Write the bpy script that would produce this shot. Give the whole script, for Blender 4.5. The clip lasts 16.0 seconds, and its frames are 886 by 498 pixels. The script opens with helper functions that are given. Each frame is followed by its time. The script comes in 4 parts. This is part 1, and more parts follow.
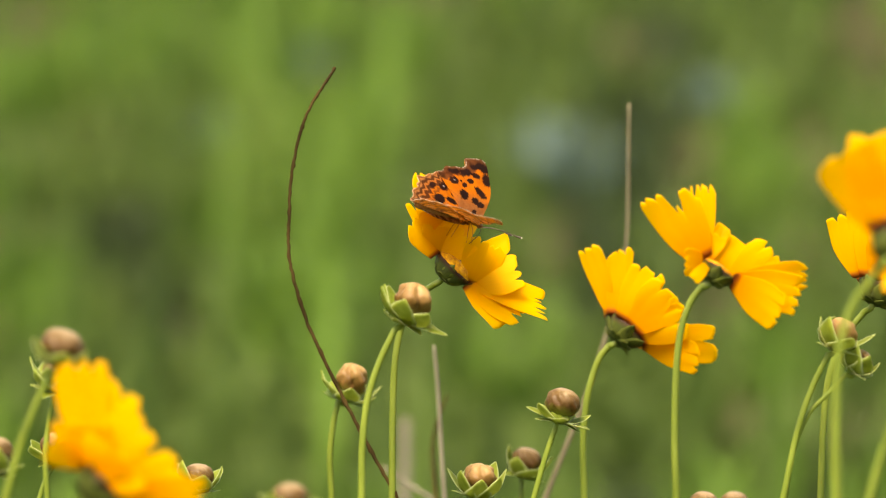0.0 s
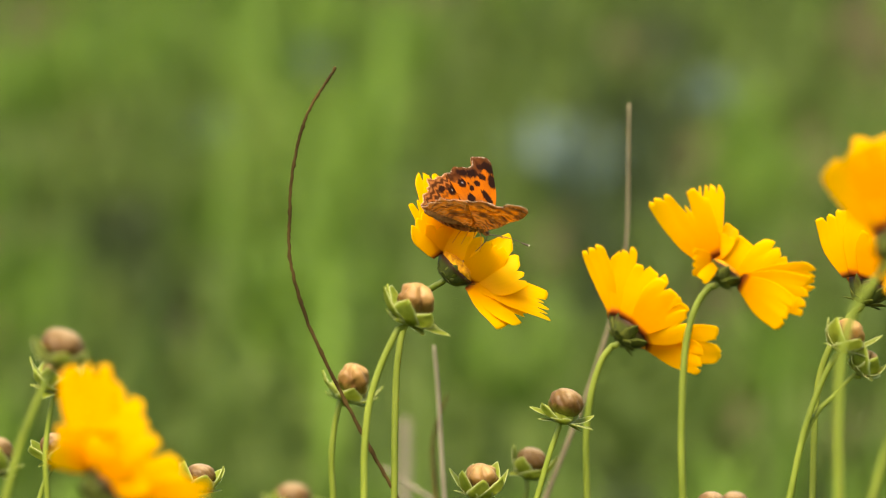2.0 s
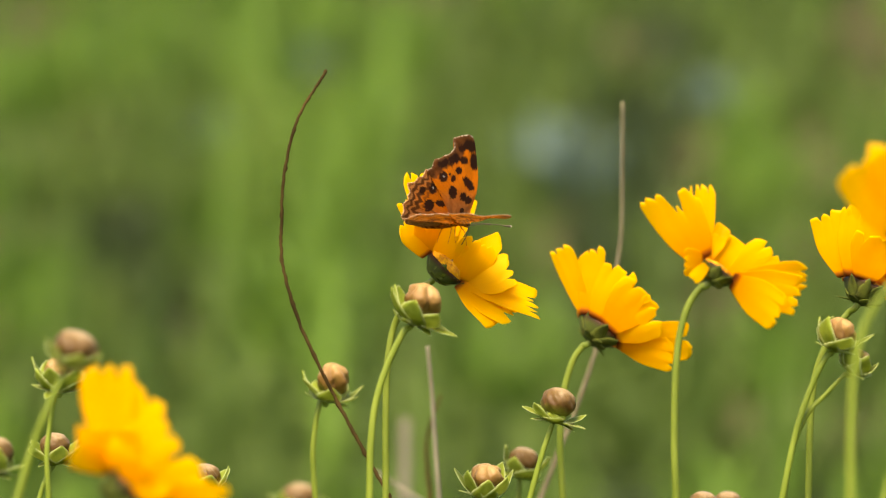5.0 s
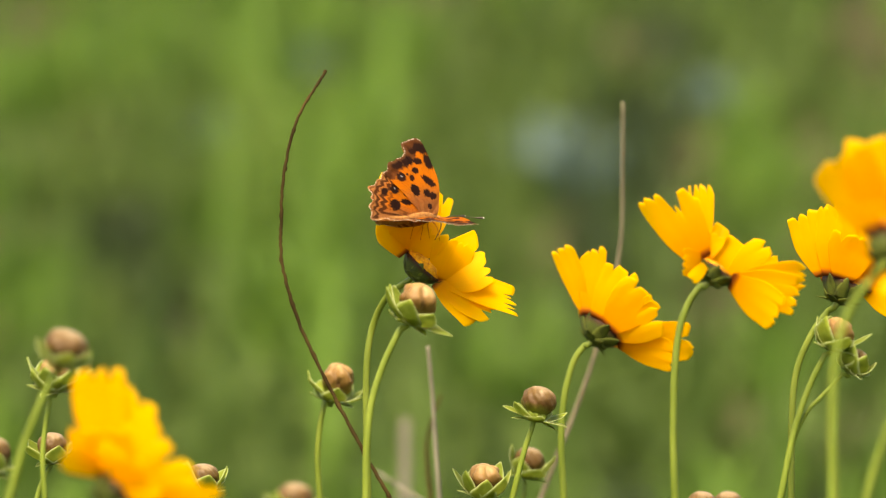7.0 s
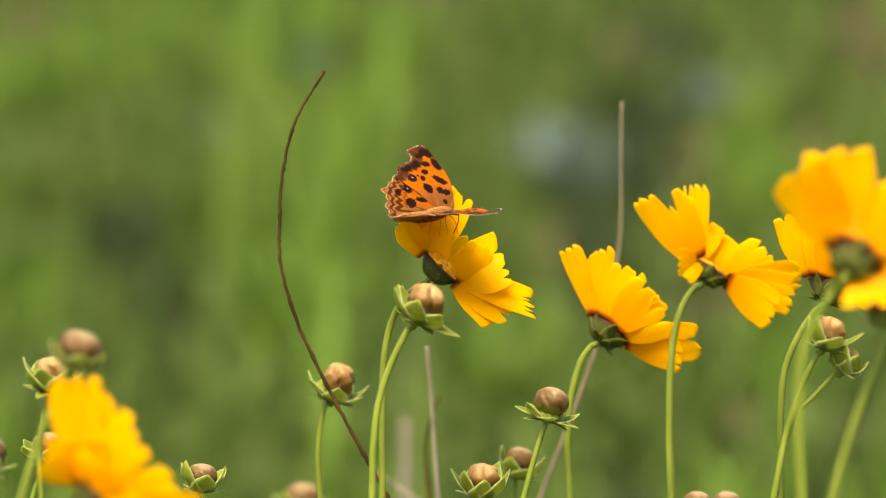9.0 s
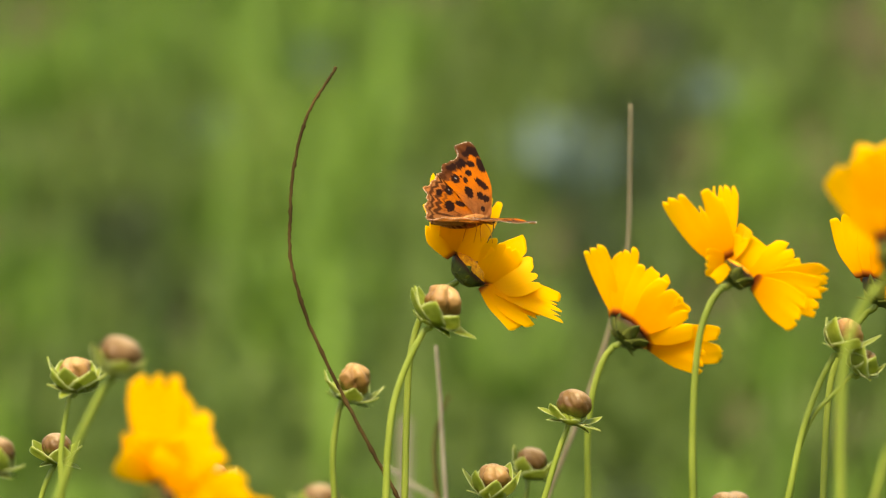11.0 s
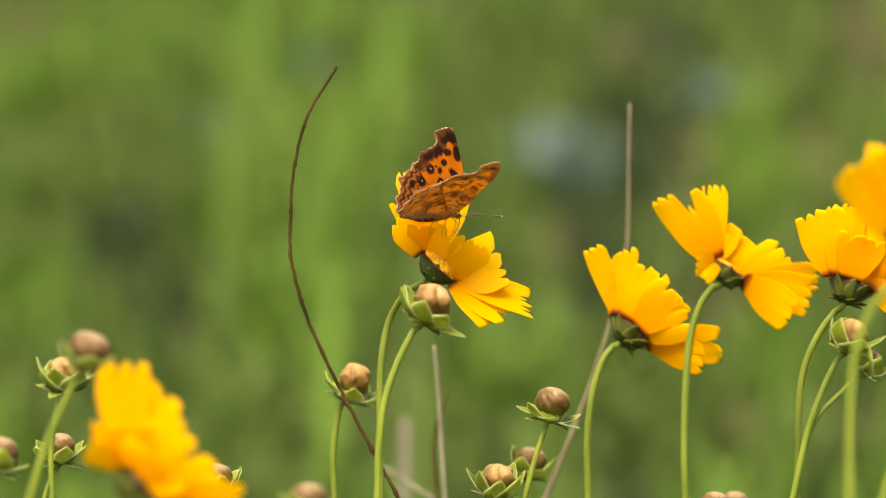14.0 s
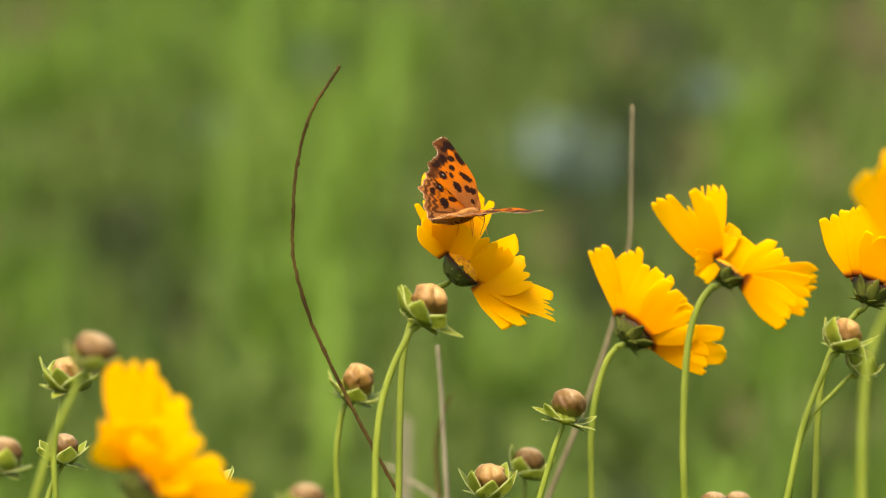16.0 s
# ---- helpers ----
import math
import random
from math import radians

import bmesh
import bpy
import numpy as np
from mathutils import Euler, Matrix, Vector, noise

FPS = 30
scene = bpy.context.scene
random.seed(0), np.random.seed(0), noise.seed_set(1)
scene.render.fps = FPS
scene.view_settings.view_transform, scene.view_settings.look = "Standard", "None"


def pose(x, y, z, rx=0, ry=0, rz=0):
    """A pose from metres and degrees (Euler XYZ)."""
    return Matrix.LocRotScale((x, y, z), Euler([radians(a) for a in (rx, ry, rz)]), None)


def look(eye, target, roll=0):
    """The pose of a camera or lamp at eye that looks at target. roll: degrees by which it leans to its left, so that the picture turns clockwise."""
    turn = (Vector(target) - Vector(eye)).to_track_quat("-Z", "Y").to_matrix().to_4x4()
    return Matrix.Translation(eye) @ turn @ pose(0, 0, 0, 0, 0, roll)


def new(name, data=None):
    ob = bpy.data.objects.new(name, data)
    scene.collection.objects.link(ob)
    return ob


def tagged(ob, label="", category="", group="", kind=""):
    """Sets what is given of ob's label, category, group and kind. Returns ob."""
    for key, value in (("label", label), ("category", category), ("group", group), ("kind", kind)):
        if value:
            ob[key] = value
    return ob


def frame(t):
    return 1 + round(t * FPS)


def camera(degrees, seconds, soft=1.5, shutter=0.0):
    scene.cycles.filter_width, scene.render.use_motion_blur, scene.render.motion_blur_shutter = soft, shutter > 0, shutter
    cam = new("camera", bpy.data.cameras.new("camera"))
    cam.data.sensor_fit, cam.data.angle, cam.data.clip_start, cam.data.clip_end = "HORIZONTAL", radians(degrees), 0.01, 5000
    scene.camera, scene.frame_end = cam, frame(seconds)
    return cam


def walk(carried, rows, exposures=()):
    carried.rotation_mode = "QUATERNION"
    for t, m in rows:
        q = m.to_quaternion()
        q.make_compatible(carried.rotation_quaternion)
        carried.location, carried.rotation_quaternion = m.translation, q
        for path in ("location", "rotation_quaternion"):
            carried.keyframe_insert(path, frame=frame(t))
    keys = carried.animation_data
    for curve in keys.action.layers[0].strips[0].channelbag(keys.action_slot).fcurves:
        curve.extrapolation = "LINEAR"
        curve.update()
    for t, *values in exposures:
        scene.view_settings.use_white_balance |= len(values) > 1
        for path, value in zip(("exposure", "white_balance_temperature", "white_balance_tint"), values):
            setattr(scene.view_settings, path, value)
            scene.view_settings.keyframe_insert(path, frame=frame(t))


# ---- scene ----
# The camera stands on a tripod with a long lens, a little over the flowers.
EYE, TILT, LENS = 0.45, -4.0, 13.0
cam = camera(LENS, 16.0, soft=1.2)
cam.data.dof.use_dof = True
cam.data.dof.focus_distance = 1.30
cam.data.dof.aperture_fstop = 6.5
EYE_POSE = pose(0, 0, EYE, 90 + TILT, 0, 0)
walk(cam, [(0.0, EYE_POSE), (16.0, EYE_POSE)], exposures=[(0.0, 1.44, 8600, 9.5), (16.0, 1.44, 8600, 9.5)])

HALF = math.tan(radians(LENS / 2))
AHEAD = Vector((0, math.cos(radians(TILT)), math.sin(radians(TILT))))
UP = Vector((0, -math.sin(radians(TILT)), math.cos(radians(TILT))))
RIGHT = Vector((1, 0, 0))


def unit(d):
    """Metres across one 1568th of the view at the depth d."""
    return d * HALF / 784


def place(x, y, d):
    """The point of the meadow at the view's (x, y), d metres ahead."""
    return Vector((0, 0, EYE)) + d * AHEAD + (x - 784) * unit(d) * RIGHT + (441 - y) * unit(d) * UP


def way(right, up, near):
    """A direction from its share to the right, upwards and towards the camera."""
    return (RIGHT * right + UP * up - AHEAD * near).normalized()


# ---- light ----
world = bpy.data.worlds.new("sky")
scene.world = world
world.use_nodes = True
sky = world.node_tree.nodes.new("ShaderNodeTexSky")
sky.sky_type, sky.sun_disc = "NISHITA", False
sky.sun_elevation, sky.sun_rotation = radians(61), radians(-157)
sky.air_density, sky.dust_density = 1.0, 2.0
background = world.node_tree.nodes["Background"]
background.inputs["Strength"].default_value = 0.15
world.node_tree.links.new(sky.outputs["Color"], background.inputs["Color"])
sun = new("sun", bpy.data.lights.new("sun", "SUN"))
sun.data.energy, sun.data.angle, sun.data.color = 2.9, radians(22.0), (1.0, 0.95, 0.87)
sun.matrix_world = look((-0.9, -2.1, 4.2), (0, 0, 0))


# ---- materials ----
def graph(name):
    m = bpy.data.materials.new(name)
    m.use_nodes = True
    nodes, links = m.node_tree.nodes, m.node_tree.links
    return m, nodes, links, nodes["Principled BSDF"], nodes["Material Output"]


def ramp(nodes, stops):
    r = nodes.new("ShaderNodeValToRGB")
    while len(r.color_ramp.elements) < len(stops):
        r.color_ramp.elements.new(0.5)
    for e, (p, c) in zip(r.color_ramp.elements, stops):
        e.position, e.color = p, (*c, 1)
    return r


def speckle(nodes, links, scale, detail=4.0, rough=0.6, coords="Object", stretch=(1, 1, 1)):
    tc = nodes.new("ShaderNodeTexCoord")
    mp = nodes.new("ShaderNodeMapping")
    mp.inputs["Scale"].default_value = stretch
    n = nodes.new("ShaderNodeTexNoise")
    n.inputs["Scale"].default_value, n.inputs["Detail"].default_value, n.inputs["Roughness"].default_value = scale, detail, rough
    links.new(tc.outputs[coords], mp.inputs["Vector"])
    links.new(mp.outputs["Vector"], n.inputs["Vector"])
    return n


def relief(nodes, links, height, shader, strength, distance):
    b = nodes.new("ShaderNodeBump")
    b.inputs["Strength"].default_value, b.inputs["Distance"].default_value = strength, distance
    links.new(height, b.inputs["Height"])
    links.new(b.outputs["Normal"], shader.inputs["Normal"])
    return b


def leaky(nodes, links, shader, out, colour, share, skins=1):
    """Lets light through a thin leaf; a leaf with two skins takes its colour once in both together."""
    tr = nodes.new("ShaderNodeBsdfTranslucent")
    if skins == 2:
        root_of = nodes.new("ShaderNodeGamma")
        root_of.inputs["Gamma"].default_value = 0.5
        links.new(colour, root_of.inputs["Color"])
        colour = root_of.outputs["Color"]
    links.new(colour, tr.inputs["Color"])
    mix = nodes.new("ShaderNodeMixShader")
    mix.inputs["Fac"].default_value = share
    links.new(shader.outputs["BSDF"], mix.inputs[1])
    links.new(tr.outputs["BSDF"], mix.inputs[2])
    links.new(mix.outputs["Shader"], out.inputs["Surface"])


def petal_material():
    m, nodes, links, sh, out = graph("petal_yellow")
    uv = nodes.new("ShaderNodeUVMap")
    sep = nodes.new("ShaderNodeSeparateXYZ")
    links.new(uv.outputs["UV"], sep.inputs["Vector"])
    tone = ramp(nodes, [(0.0, (0.10, 0.018, 0.004)), (0.06, (0.42, 0.11, 0.004)), (0.12, (0.85, 0.395, 0.003)), (0.6, (0.91, 0.492, 0.004)), (1.0, (0.92, 0.527, 0.006))])
    links.new(sep.outputs["Y"], tone.inputs["Fac"])
    mp = nodes.new("ShaderNodeMapping")
    mp.inputs["Scale"].default_value = (16, 0.7, 1)
    veins = nodes.new("ShaderNodeTexNoise")
    veins.inputs["Scale"].default_value, veins.inputs["Detail"].default_value = 1.6, 3
    links.new(uv.outputs["UV"], mp.inputs["Vector"])
    links.new(mp.outputs["Vector"], veins.inputs["Vector"])
    info = nodes.new("ShaderNodeObjectInfo")
    hue = nodes.new("ShaderNodeHueSaturation")
    va = nodes.new("ShaderNodeMapRange")
    va.inputs["To Min"].default_value, va.inputs["To Max"].default_value = 0.93, 1.05
    links.new(veins.outputs["Fac"], va.inputs["Value"])
    links.new(va.outputs["Result"], hue.inputs["Value"])
    hu = nodes.new("ShaderNodeMapRange")
    hu.inputs["To Min"].default_value, hu.inputs["To Max"].default_value = 0.494, 0.503
    links.new(info.outputs["Random"], hu.inputs["Value"])
    links.new(hu.outputs["Result"], hue.inputs["Hue"])
    links.new(tone.outputs["Color"], hue.inputs["Color"])
    links.new(hue.outputs["Color"], sh.inputs["Base Color"])
    sh.inputs["Roughness"].default_value = 0.62
    sh.inputs["Specular IOR Level"].default_value = 0.25
    relief(nodes, links, veins.outputs["Fac"], sh, 0.12, 0.0003)
    leaky(nodes, links, sh, out, hue.outputs["Color"], 0.6, 2)
    return m


def plant_material(name, dark, light, scale, rough=0.5, share=0.0, stretch=(1, 1, 1), bump=0.3, depth=0.0003):
    m, nodes, links, sh, out = graph(name)
    n = speckle(nodes, links, scale, stretch=stretch)
    tone = ramp(nodes, [(0.3, dark), (0.7, light)])
    links.new(n.outputs["Fac"], tone.inputs["Fac"])
    info = nodes.new("ShaderNodeObjectInfo")
    va = nodes.new("ShaderNodeMapRange")
    va.inputs["To Min"].default_value, va.inputs["To Max"].default_value = 0.85, 1.15
    links.new(info.outputs["Random"], va.inputs["Value"])
    hue = nodes.new("ShaderNodeHueSaturation")
    links.new(va.outputs["Result"], hue.inputs["Value"])
    links.new(tone.outputs["Color"], hue.inputs["Color"])
    links.new(hue.outputs["Color"], sh.inputs["Base Color"])
    sh.inputs["Roughness"].default_value = rough
    sh.inputs["Specular IOR Level"].default_value = 0.3
    fine = speckle(nodes, links, scale * 6, stretch=stretch)
    relief(nodes, links, fine.outputs["Fac"], sh, bump, depth)
    if share:
        leaky(nodes, links, sh, out, hue.outputs["Color"], share)
    return m


def bract_material():
    """Green scales with a pale thin margin."""
    m, nodes, links, sh, out = graph("bract_green")
    uv = nodes.new("ShaderNodeUVMap")
    sep = nodes.new("ShaderNodeSeparateXYZ")
    links.new(uv.outputs["UV"], sep.inputs["Vector"])
    n = speckle(nodes, links, 240)
    base = ramp(nodes, [(0.3, (0.16, 0.215, 0.016)), (0.7, (0.36, 0.42, 0.055))])
    links.new(n.outputs["Fac"], base.inputs["Fac"])
    off = nodes.new("ShaderNodeMath")
    off.operation = "SUBTRACT"
    off.inputs[1].default_value = 0.5
    links.new(sep.outputs["X"], off.inputs[0])
    mag = nodes.new("ShaderNodeMath")
    mag.operation = "ABSOLUTE"
    links.new(off.outputs["Value"], mag.inputs[0])
    rim = ramp(nodes, [(0.40, (0, 0, 0)), (0.5, (1, 1, 1))])
    links.new(mag.outputs["Value"], rim.inputs["Fac"])
    mix = nodes.new("ShaderNodeMix")
    mix.data_type = "RGBA"
    links.new(rim.outputs["Color"], mix.inputs["Factor"])
    links.new(base.outputs["Color"], mix.inputs["A"])
    mix.inputs["B"].default_value = (0.52, 0.57, 0.26, 1)
    links.new(mix.outputs["Result"], sh.inputs["Base Color"])
    sh.inputs["Roughness"].default_value = 0.5
    sh.inputs["Specular IOR Level"].default_value = 0.3
    relief(nodes, links, n.outputs["Fac"], sh, 0.3, 0.0003)
    leaky(nodes, links, sh, out, mix.outputs["Result"], 0.5, 2)
    return m


def cup_material():
    """The flower's cup: mottled dark green, red-brown where the petals leave it."""
    m, nodes, links, sh, out = graph("cup_green")
    uv = nodes.new("ShaderNodeUVMap")
    sep = nodes.new("ShaderNodeSeparateXYZ")
    links.new(uv.outputs["UV"], sep.inputs["Vector"])
    n = speckle(nodes, links, 300)
    base = ramp(nodes, [(0.3, (0.022, 0.030, 0.004)), (0.7, (0.070, 0.088, 0.010))])
    links.new(n.outputs["Fac"], base.inputs["Fac"])
    add = nodes.new("ShaderNodeMath")
    add.operation = "MULTIPLY_ADD"
    add.inputs[1].default_value = 0.3
    links.new(n.outputs["Fac"], add.inputs[0])
    links.new(sep.outputs["Y"], add.inputs[2])
    rim = nodes.new("ShaderNodeMapRange")
    rim.inputs["From Min"].default_value, rim.inputs["From Max"].default_value = -0.18, 0.10
    links.new(add.outputs["Value"], rim.inputs["Value"])
    mix = nodes.new("ShaderNodeMix")
    mix.data_type = "RGBA"
    links.new(rim.outputs["Result"], mix.inputs["Factor"])
    links.new(base.outputs["Color"], mix.inputs["A"])
    mix.inputs["B"].default_value = (0.034, 0.009, 0.003, 1)
    links.new(mix.outputs["Result"], sh.inputs["Base Color"])
    sh.inputs["Roughness"].default_value = 0.7
    sh.inputs["Specular IOR Level"].default_value = 0.25
    relief(nodes, links, n.outputs["Fac"], sh, 0.4, 0.0004)
    return m


def bud_material(name, tones):
    """Green below, ochre to brown above, in the bud's own height; shade in the creases between the folded petals is
    painted reddish brown.
    """
    m, nodes, links, sh, out = graph(name)
    tc = nodes.new("ShaderNodeTexCoord")
    sep = nodes.new("ShaderNodeSeparateXYZ")
    links.new(tc.outputs["UV"], sep.inputs["Vector"])
    n = speckle(nodes, links, 260, coords="Object")
    add = nodes.new("ShaderNodeMath")
    add.operation = "MULTIPLY_ADD"
    add.inputs[1].default_value = 0.35
    links.new(n.outputs["Fac"], add.inputs[0])
    links.new(sep.outputs["Y"], add.inputs[2])
    tone = ramp(nodes, tones)
    links.new(add.outputs["Value"], tone.inputs["Fac"])
    # crease shade put into the colour, strongest where two folds meet
    rim = ramp(nodes, [(0.0, (0.28, 0.28, 0.28)), (0.3, (0, 0, 0))])
    links.new(sep.outputs["X"], rim.inputs["Fac"])
    mix = nodes.new("ShaderNodeMix")
    mix.data_type = "RGBA"
    links.new(rim.outputs["Color"], mix.inputs["Factor"])
    links.new(tone.outputs["Color"], mix.inputs["A"])
    mix.inputs["B"].default_value = (0.075, 0.032, 0.008, 1)
    links.new(mix.outputs["Result"], sh.inputs["Base Color"])
    sh.inputs["Roughness"].default_value = 0.42
    sh.inputs["Specular IOR Level"].default_value = 0.25
    fine = speckle(nodes, links, 700)
    relief(nodes, links, fine.outputs["Fac"], sh, 0.5, 0.0007)
    return m


def grass_material(name, dark, light):
    m, nodes, links, sh, out = graph(name)
    geo = nodes.new("ShaderNodeNewGeometry")
    tone = ramp(nodes, [(0.0, dark), (1.0, light)])
    links.new(geo.outputs["Random Per Island"], tone.inputs["Fac"])
    n = speckle(nodes, links, 9)
    va = nodes.new("ShaderNodeMapRange")
    va.inputs["To Min"].default_value, va.inputs["To Max"].default_value = 0.75, 1.25
    links.new(n.outputs["Fac"], va.inputs["Value"])
    hue = nodes.new("ShaderNodeHueSaturation")
    links.new(va.outputs["Result"], hue.inputs["Value"])
    links.new(tone.outputs["Color"], hue.inputs["Color"])
    links.new(hue.outputs["Color"], sh.inputs["Base Color"])
    sh.inputs["Roughness"].default_value = 0.6
    sh.inputs["Specular IOR Level"].default_value = 0.25
    leaky(nodes, links, sh, out, hue.outputs["Color"], 0.3)
    return m


def wing_material():
    m, nodes, links, sh, out = graph("wing_scales")
    at = nodes.new("ShaderNodeVertexColor")
    at.layer_name = "scales"
    n = speckle(nodes, links, 2500)
    va = nodes.new("ShaderNodeMapRange")
    va.inputs["To Min"].default_value, va.inputs["To Max"].default_value = 0.8, 1.2
    links.new(n.outputs["Fac"], va.inputs["Value"])
    hue = nodes.new("ShaderNodeHueSaturation")
    links.new(va.outputs["Result"], hue.inputs["Value"])
    links.new(at.outputs["Color"], hue.inputs["Color"])
    links.new(hue.outputs["Color"], sh.inputs["Base Color"])
    sh.inputs["Roughness"].default_value = 0.75
    sh.inputs["Specular IOR Level"].default_value = 0.1
    relief(nodes, links, n.outputs["Fac"], sh, 0.3, 0.0002)
    leaky(nodes, links, sh, out, hue.outputs["Color"], 0.55, 2)
    return m


PETAL = petal_material()
STEM = plant_material("stem_green", (0.105, 0.145, 0.012), (0.19, 0.235, 0.03), 60, 0.45, 0.0, (4, 4, 0.6))
BRACT = bract_material()
CALYX = plant_material("calyx_green", (0.036, 0.044, 0.005), (0.115, 0.135, 0.014), 260, 0.75, 0.15)
BUD = bud_material("bud_ochre", [(0.40, (0.11, 0.125, 0.016)), (0.62, (0.080, 0.036, 0.008)), (0.90, (0.130, 0.072, 0.020)), (1.0, (0.27, 0.185, 0.095))])
PEACH = bud_material("bud_peach", [(0.38, (0.13, 0.15, 0.020)), (0.58, (0.125, 0.062, 0.014)), (0.84, (0.225, 0.118, 0.032)), (0.99, (0.35, 0.215, 0.080))])
CUP = cup_material()
DISC = plant_material("disc_gold", (0.45, 0.14, 0.006), (0.85, 0.42, 0.01), 700, 0.7)
TWIG = plant_material("twig_bark", (0.022, 0.013, 0.004), (0.085, 0.052, 0.016), 300, 0.8, 0.0, (1, 1, 0.25), 0.6, 0.0006)
STRAW = plant_material("dry_stalk", (0.115, 0.100, 0.068), (0.28, 0.245, 0.175), 120, 0.8, 0.0, (3, 3, 0.2), 0.5, 0.0005)
WEATHERED = plant_material("weathered_stalk", (0.075, 0.060, 0.034), (0.20, 0.165, 0.10), 120, 0.8, 0.0, (3, 3, 0.2), 0.5, 0.0005)
TWIG.node_tree.nodes["Principled BSDF"].inputs["Specular IOR Level"].default_value = 0.06
WING = wing_material()
FUR = plant_material("insect_fur", (0.18, 0.065, 0.015), (0.46, 0.20, 0.05), 900, 0.9, 0.0, (1, 1, 1), 0.8, 0.0005)
LEG = plant_material("insect_leg", (0.42, 0.17, 0.02), (0.68, 0.34, 0.06), 900, 0.6, 0.3)
HORN = plant_material("antenna_dark", (0.03, 0.02, 0.015), (0.12, 0.08, 0.05), 900, 0.5)
PALE = plant_material("antenna_tip", (0.45, 0.42, 0.32), (0.7, 0.66, 0.5), 900, 0.6)
GLOSS = plant_material("insect_eye", (0.03, 0.015, 0.01), (0.08, 0.04, 0.02), 600, 0.15)
SOIL = plant_material("soil", (0.012, 0.020, 0.004), (0.040, 0.052, 0.012), 9, 0.95, 0.0, (1, 1, 1), 0.8, 0.02)
GRASS = {
    "lime": grass_material("grass_lime", (0.094, 0.155, 0.020), (0.172, 0.255, 0.040)),
    "fresh": grass_material("grass_fresh", (0.066, 0.134, 0.014), (0.142, 0.247, 0.034)),
    "mid": grass_material("grass_mid", (0.060, 0.104, 0.017), (0.114, 0.172, 0.035)),
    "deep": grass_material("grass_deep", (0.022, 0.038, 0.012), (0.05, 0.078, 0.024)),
    "dry": grass_material("grass_dry", (0.115, 0.098, 0.046), (0.22, 0.185, 0.10)),
    "grey": grass_material("leaf_grey", (0.068, 0.112, 0.106), (0.125, 0.182, 0.172)),
}


# ---- mesh helpers ----
def mesh_of(name, verts, faces, material, smooth=True, uvs=None):
    me = bpy.data.meshes.new(name)
    me.from_pydata([tuple(v) for v in verts], [], faces)
    me.materials.append(material)
    if smooth:
        me.polygons.foreach_set("use_smooth", [True] * len(me.polygons))
    if uvs is not None:
        layer = me.uv_layers.new(name="UVMap")
        for loop in me.loops:
            layer.data[loop.index].uv = uvs[loop.vertex_index]
    me.update()
    return me


def part(name, me, parent, label=""):
    ob = new(name, me)
    ob.parent = parent
    return tagged(ob, label)


def root(name, at, label, category, group=""):
    ob = new(name)
    ob.empty_display_size = 0.02
    ob.location = at
    return tagged(ob, label, category, group)


def spline(points, steps=8):
    """A smooth line through the points."""
    p = [2 * points[0] - points[1], *points, 2 * points[-1] - points[-2]]
    out = []
    for i in range(1, len(p) - 2):
        a, b, c, d = p[i - 1], p[i], p[i + 1], p[i + 2]
        for k in range(steps):
            t = k / steps
            out.append(0.5 * (2 * b + (c - a) * t + (2 * a - 5 * b + 4 * c - d) * t * t + (3 * b - a - 3 * c + d) * t ** 3))
    return [*out, points[-1].copy()]


def tube(name, line, r0, r1, material, sides=10, knots=0.0, rng=None):
    """A round stalk along a line, thinner towards its end, with knots where it has buds."""
    verts, faces = [], []
    n = len(line)
    side = Vector((0, 1, 0))
    for i, p in enumerate(line):
        tan = (line[min(i + 1, n - 1)] - line[max(i - 1, 0)]).normalized()
        side = (side - tan * side.dot(tan)).normalized()
        other = tan.cross(side)
        r = r0 + (r1 - r0) * i / (n - 1)
        if knots and rng:
            r *= 1 + knots * rng.uniform(-0.5, 0.5) + (knots * 2.2 if i % 11 == 5 else 0)
        for k in range(sides):
            a = 2 * math.pi * k / sides
            rr = r * (1 + 0.06 * math.cos(3 * a))
            verts.append(p + rr * (math.cos(a) * side + math.sin(a) * other))
    for i in range(n - 1):
        for k in range(sides):
            q = (k + 1) % sides
            faces.append((i * sides + k, i * sides + q, (i + 1) * sides + q, (i + 1) * sides + k))
    faces.append(tuple(range(sides - 1, -1, -1)))
    faces.append(tuple(range((n - 1) * sides, n * sides)))
    return mesh_of(name, verts, faces, material)


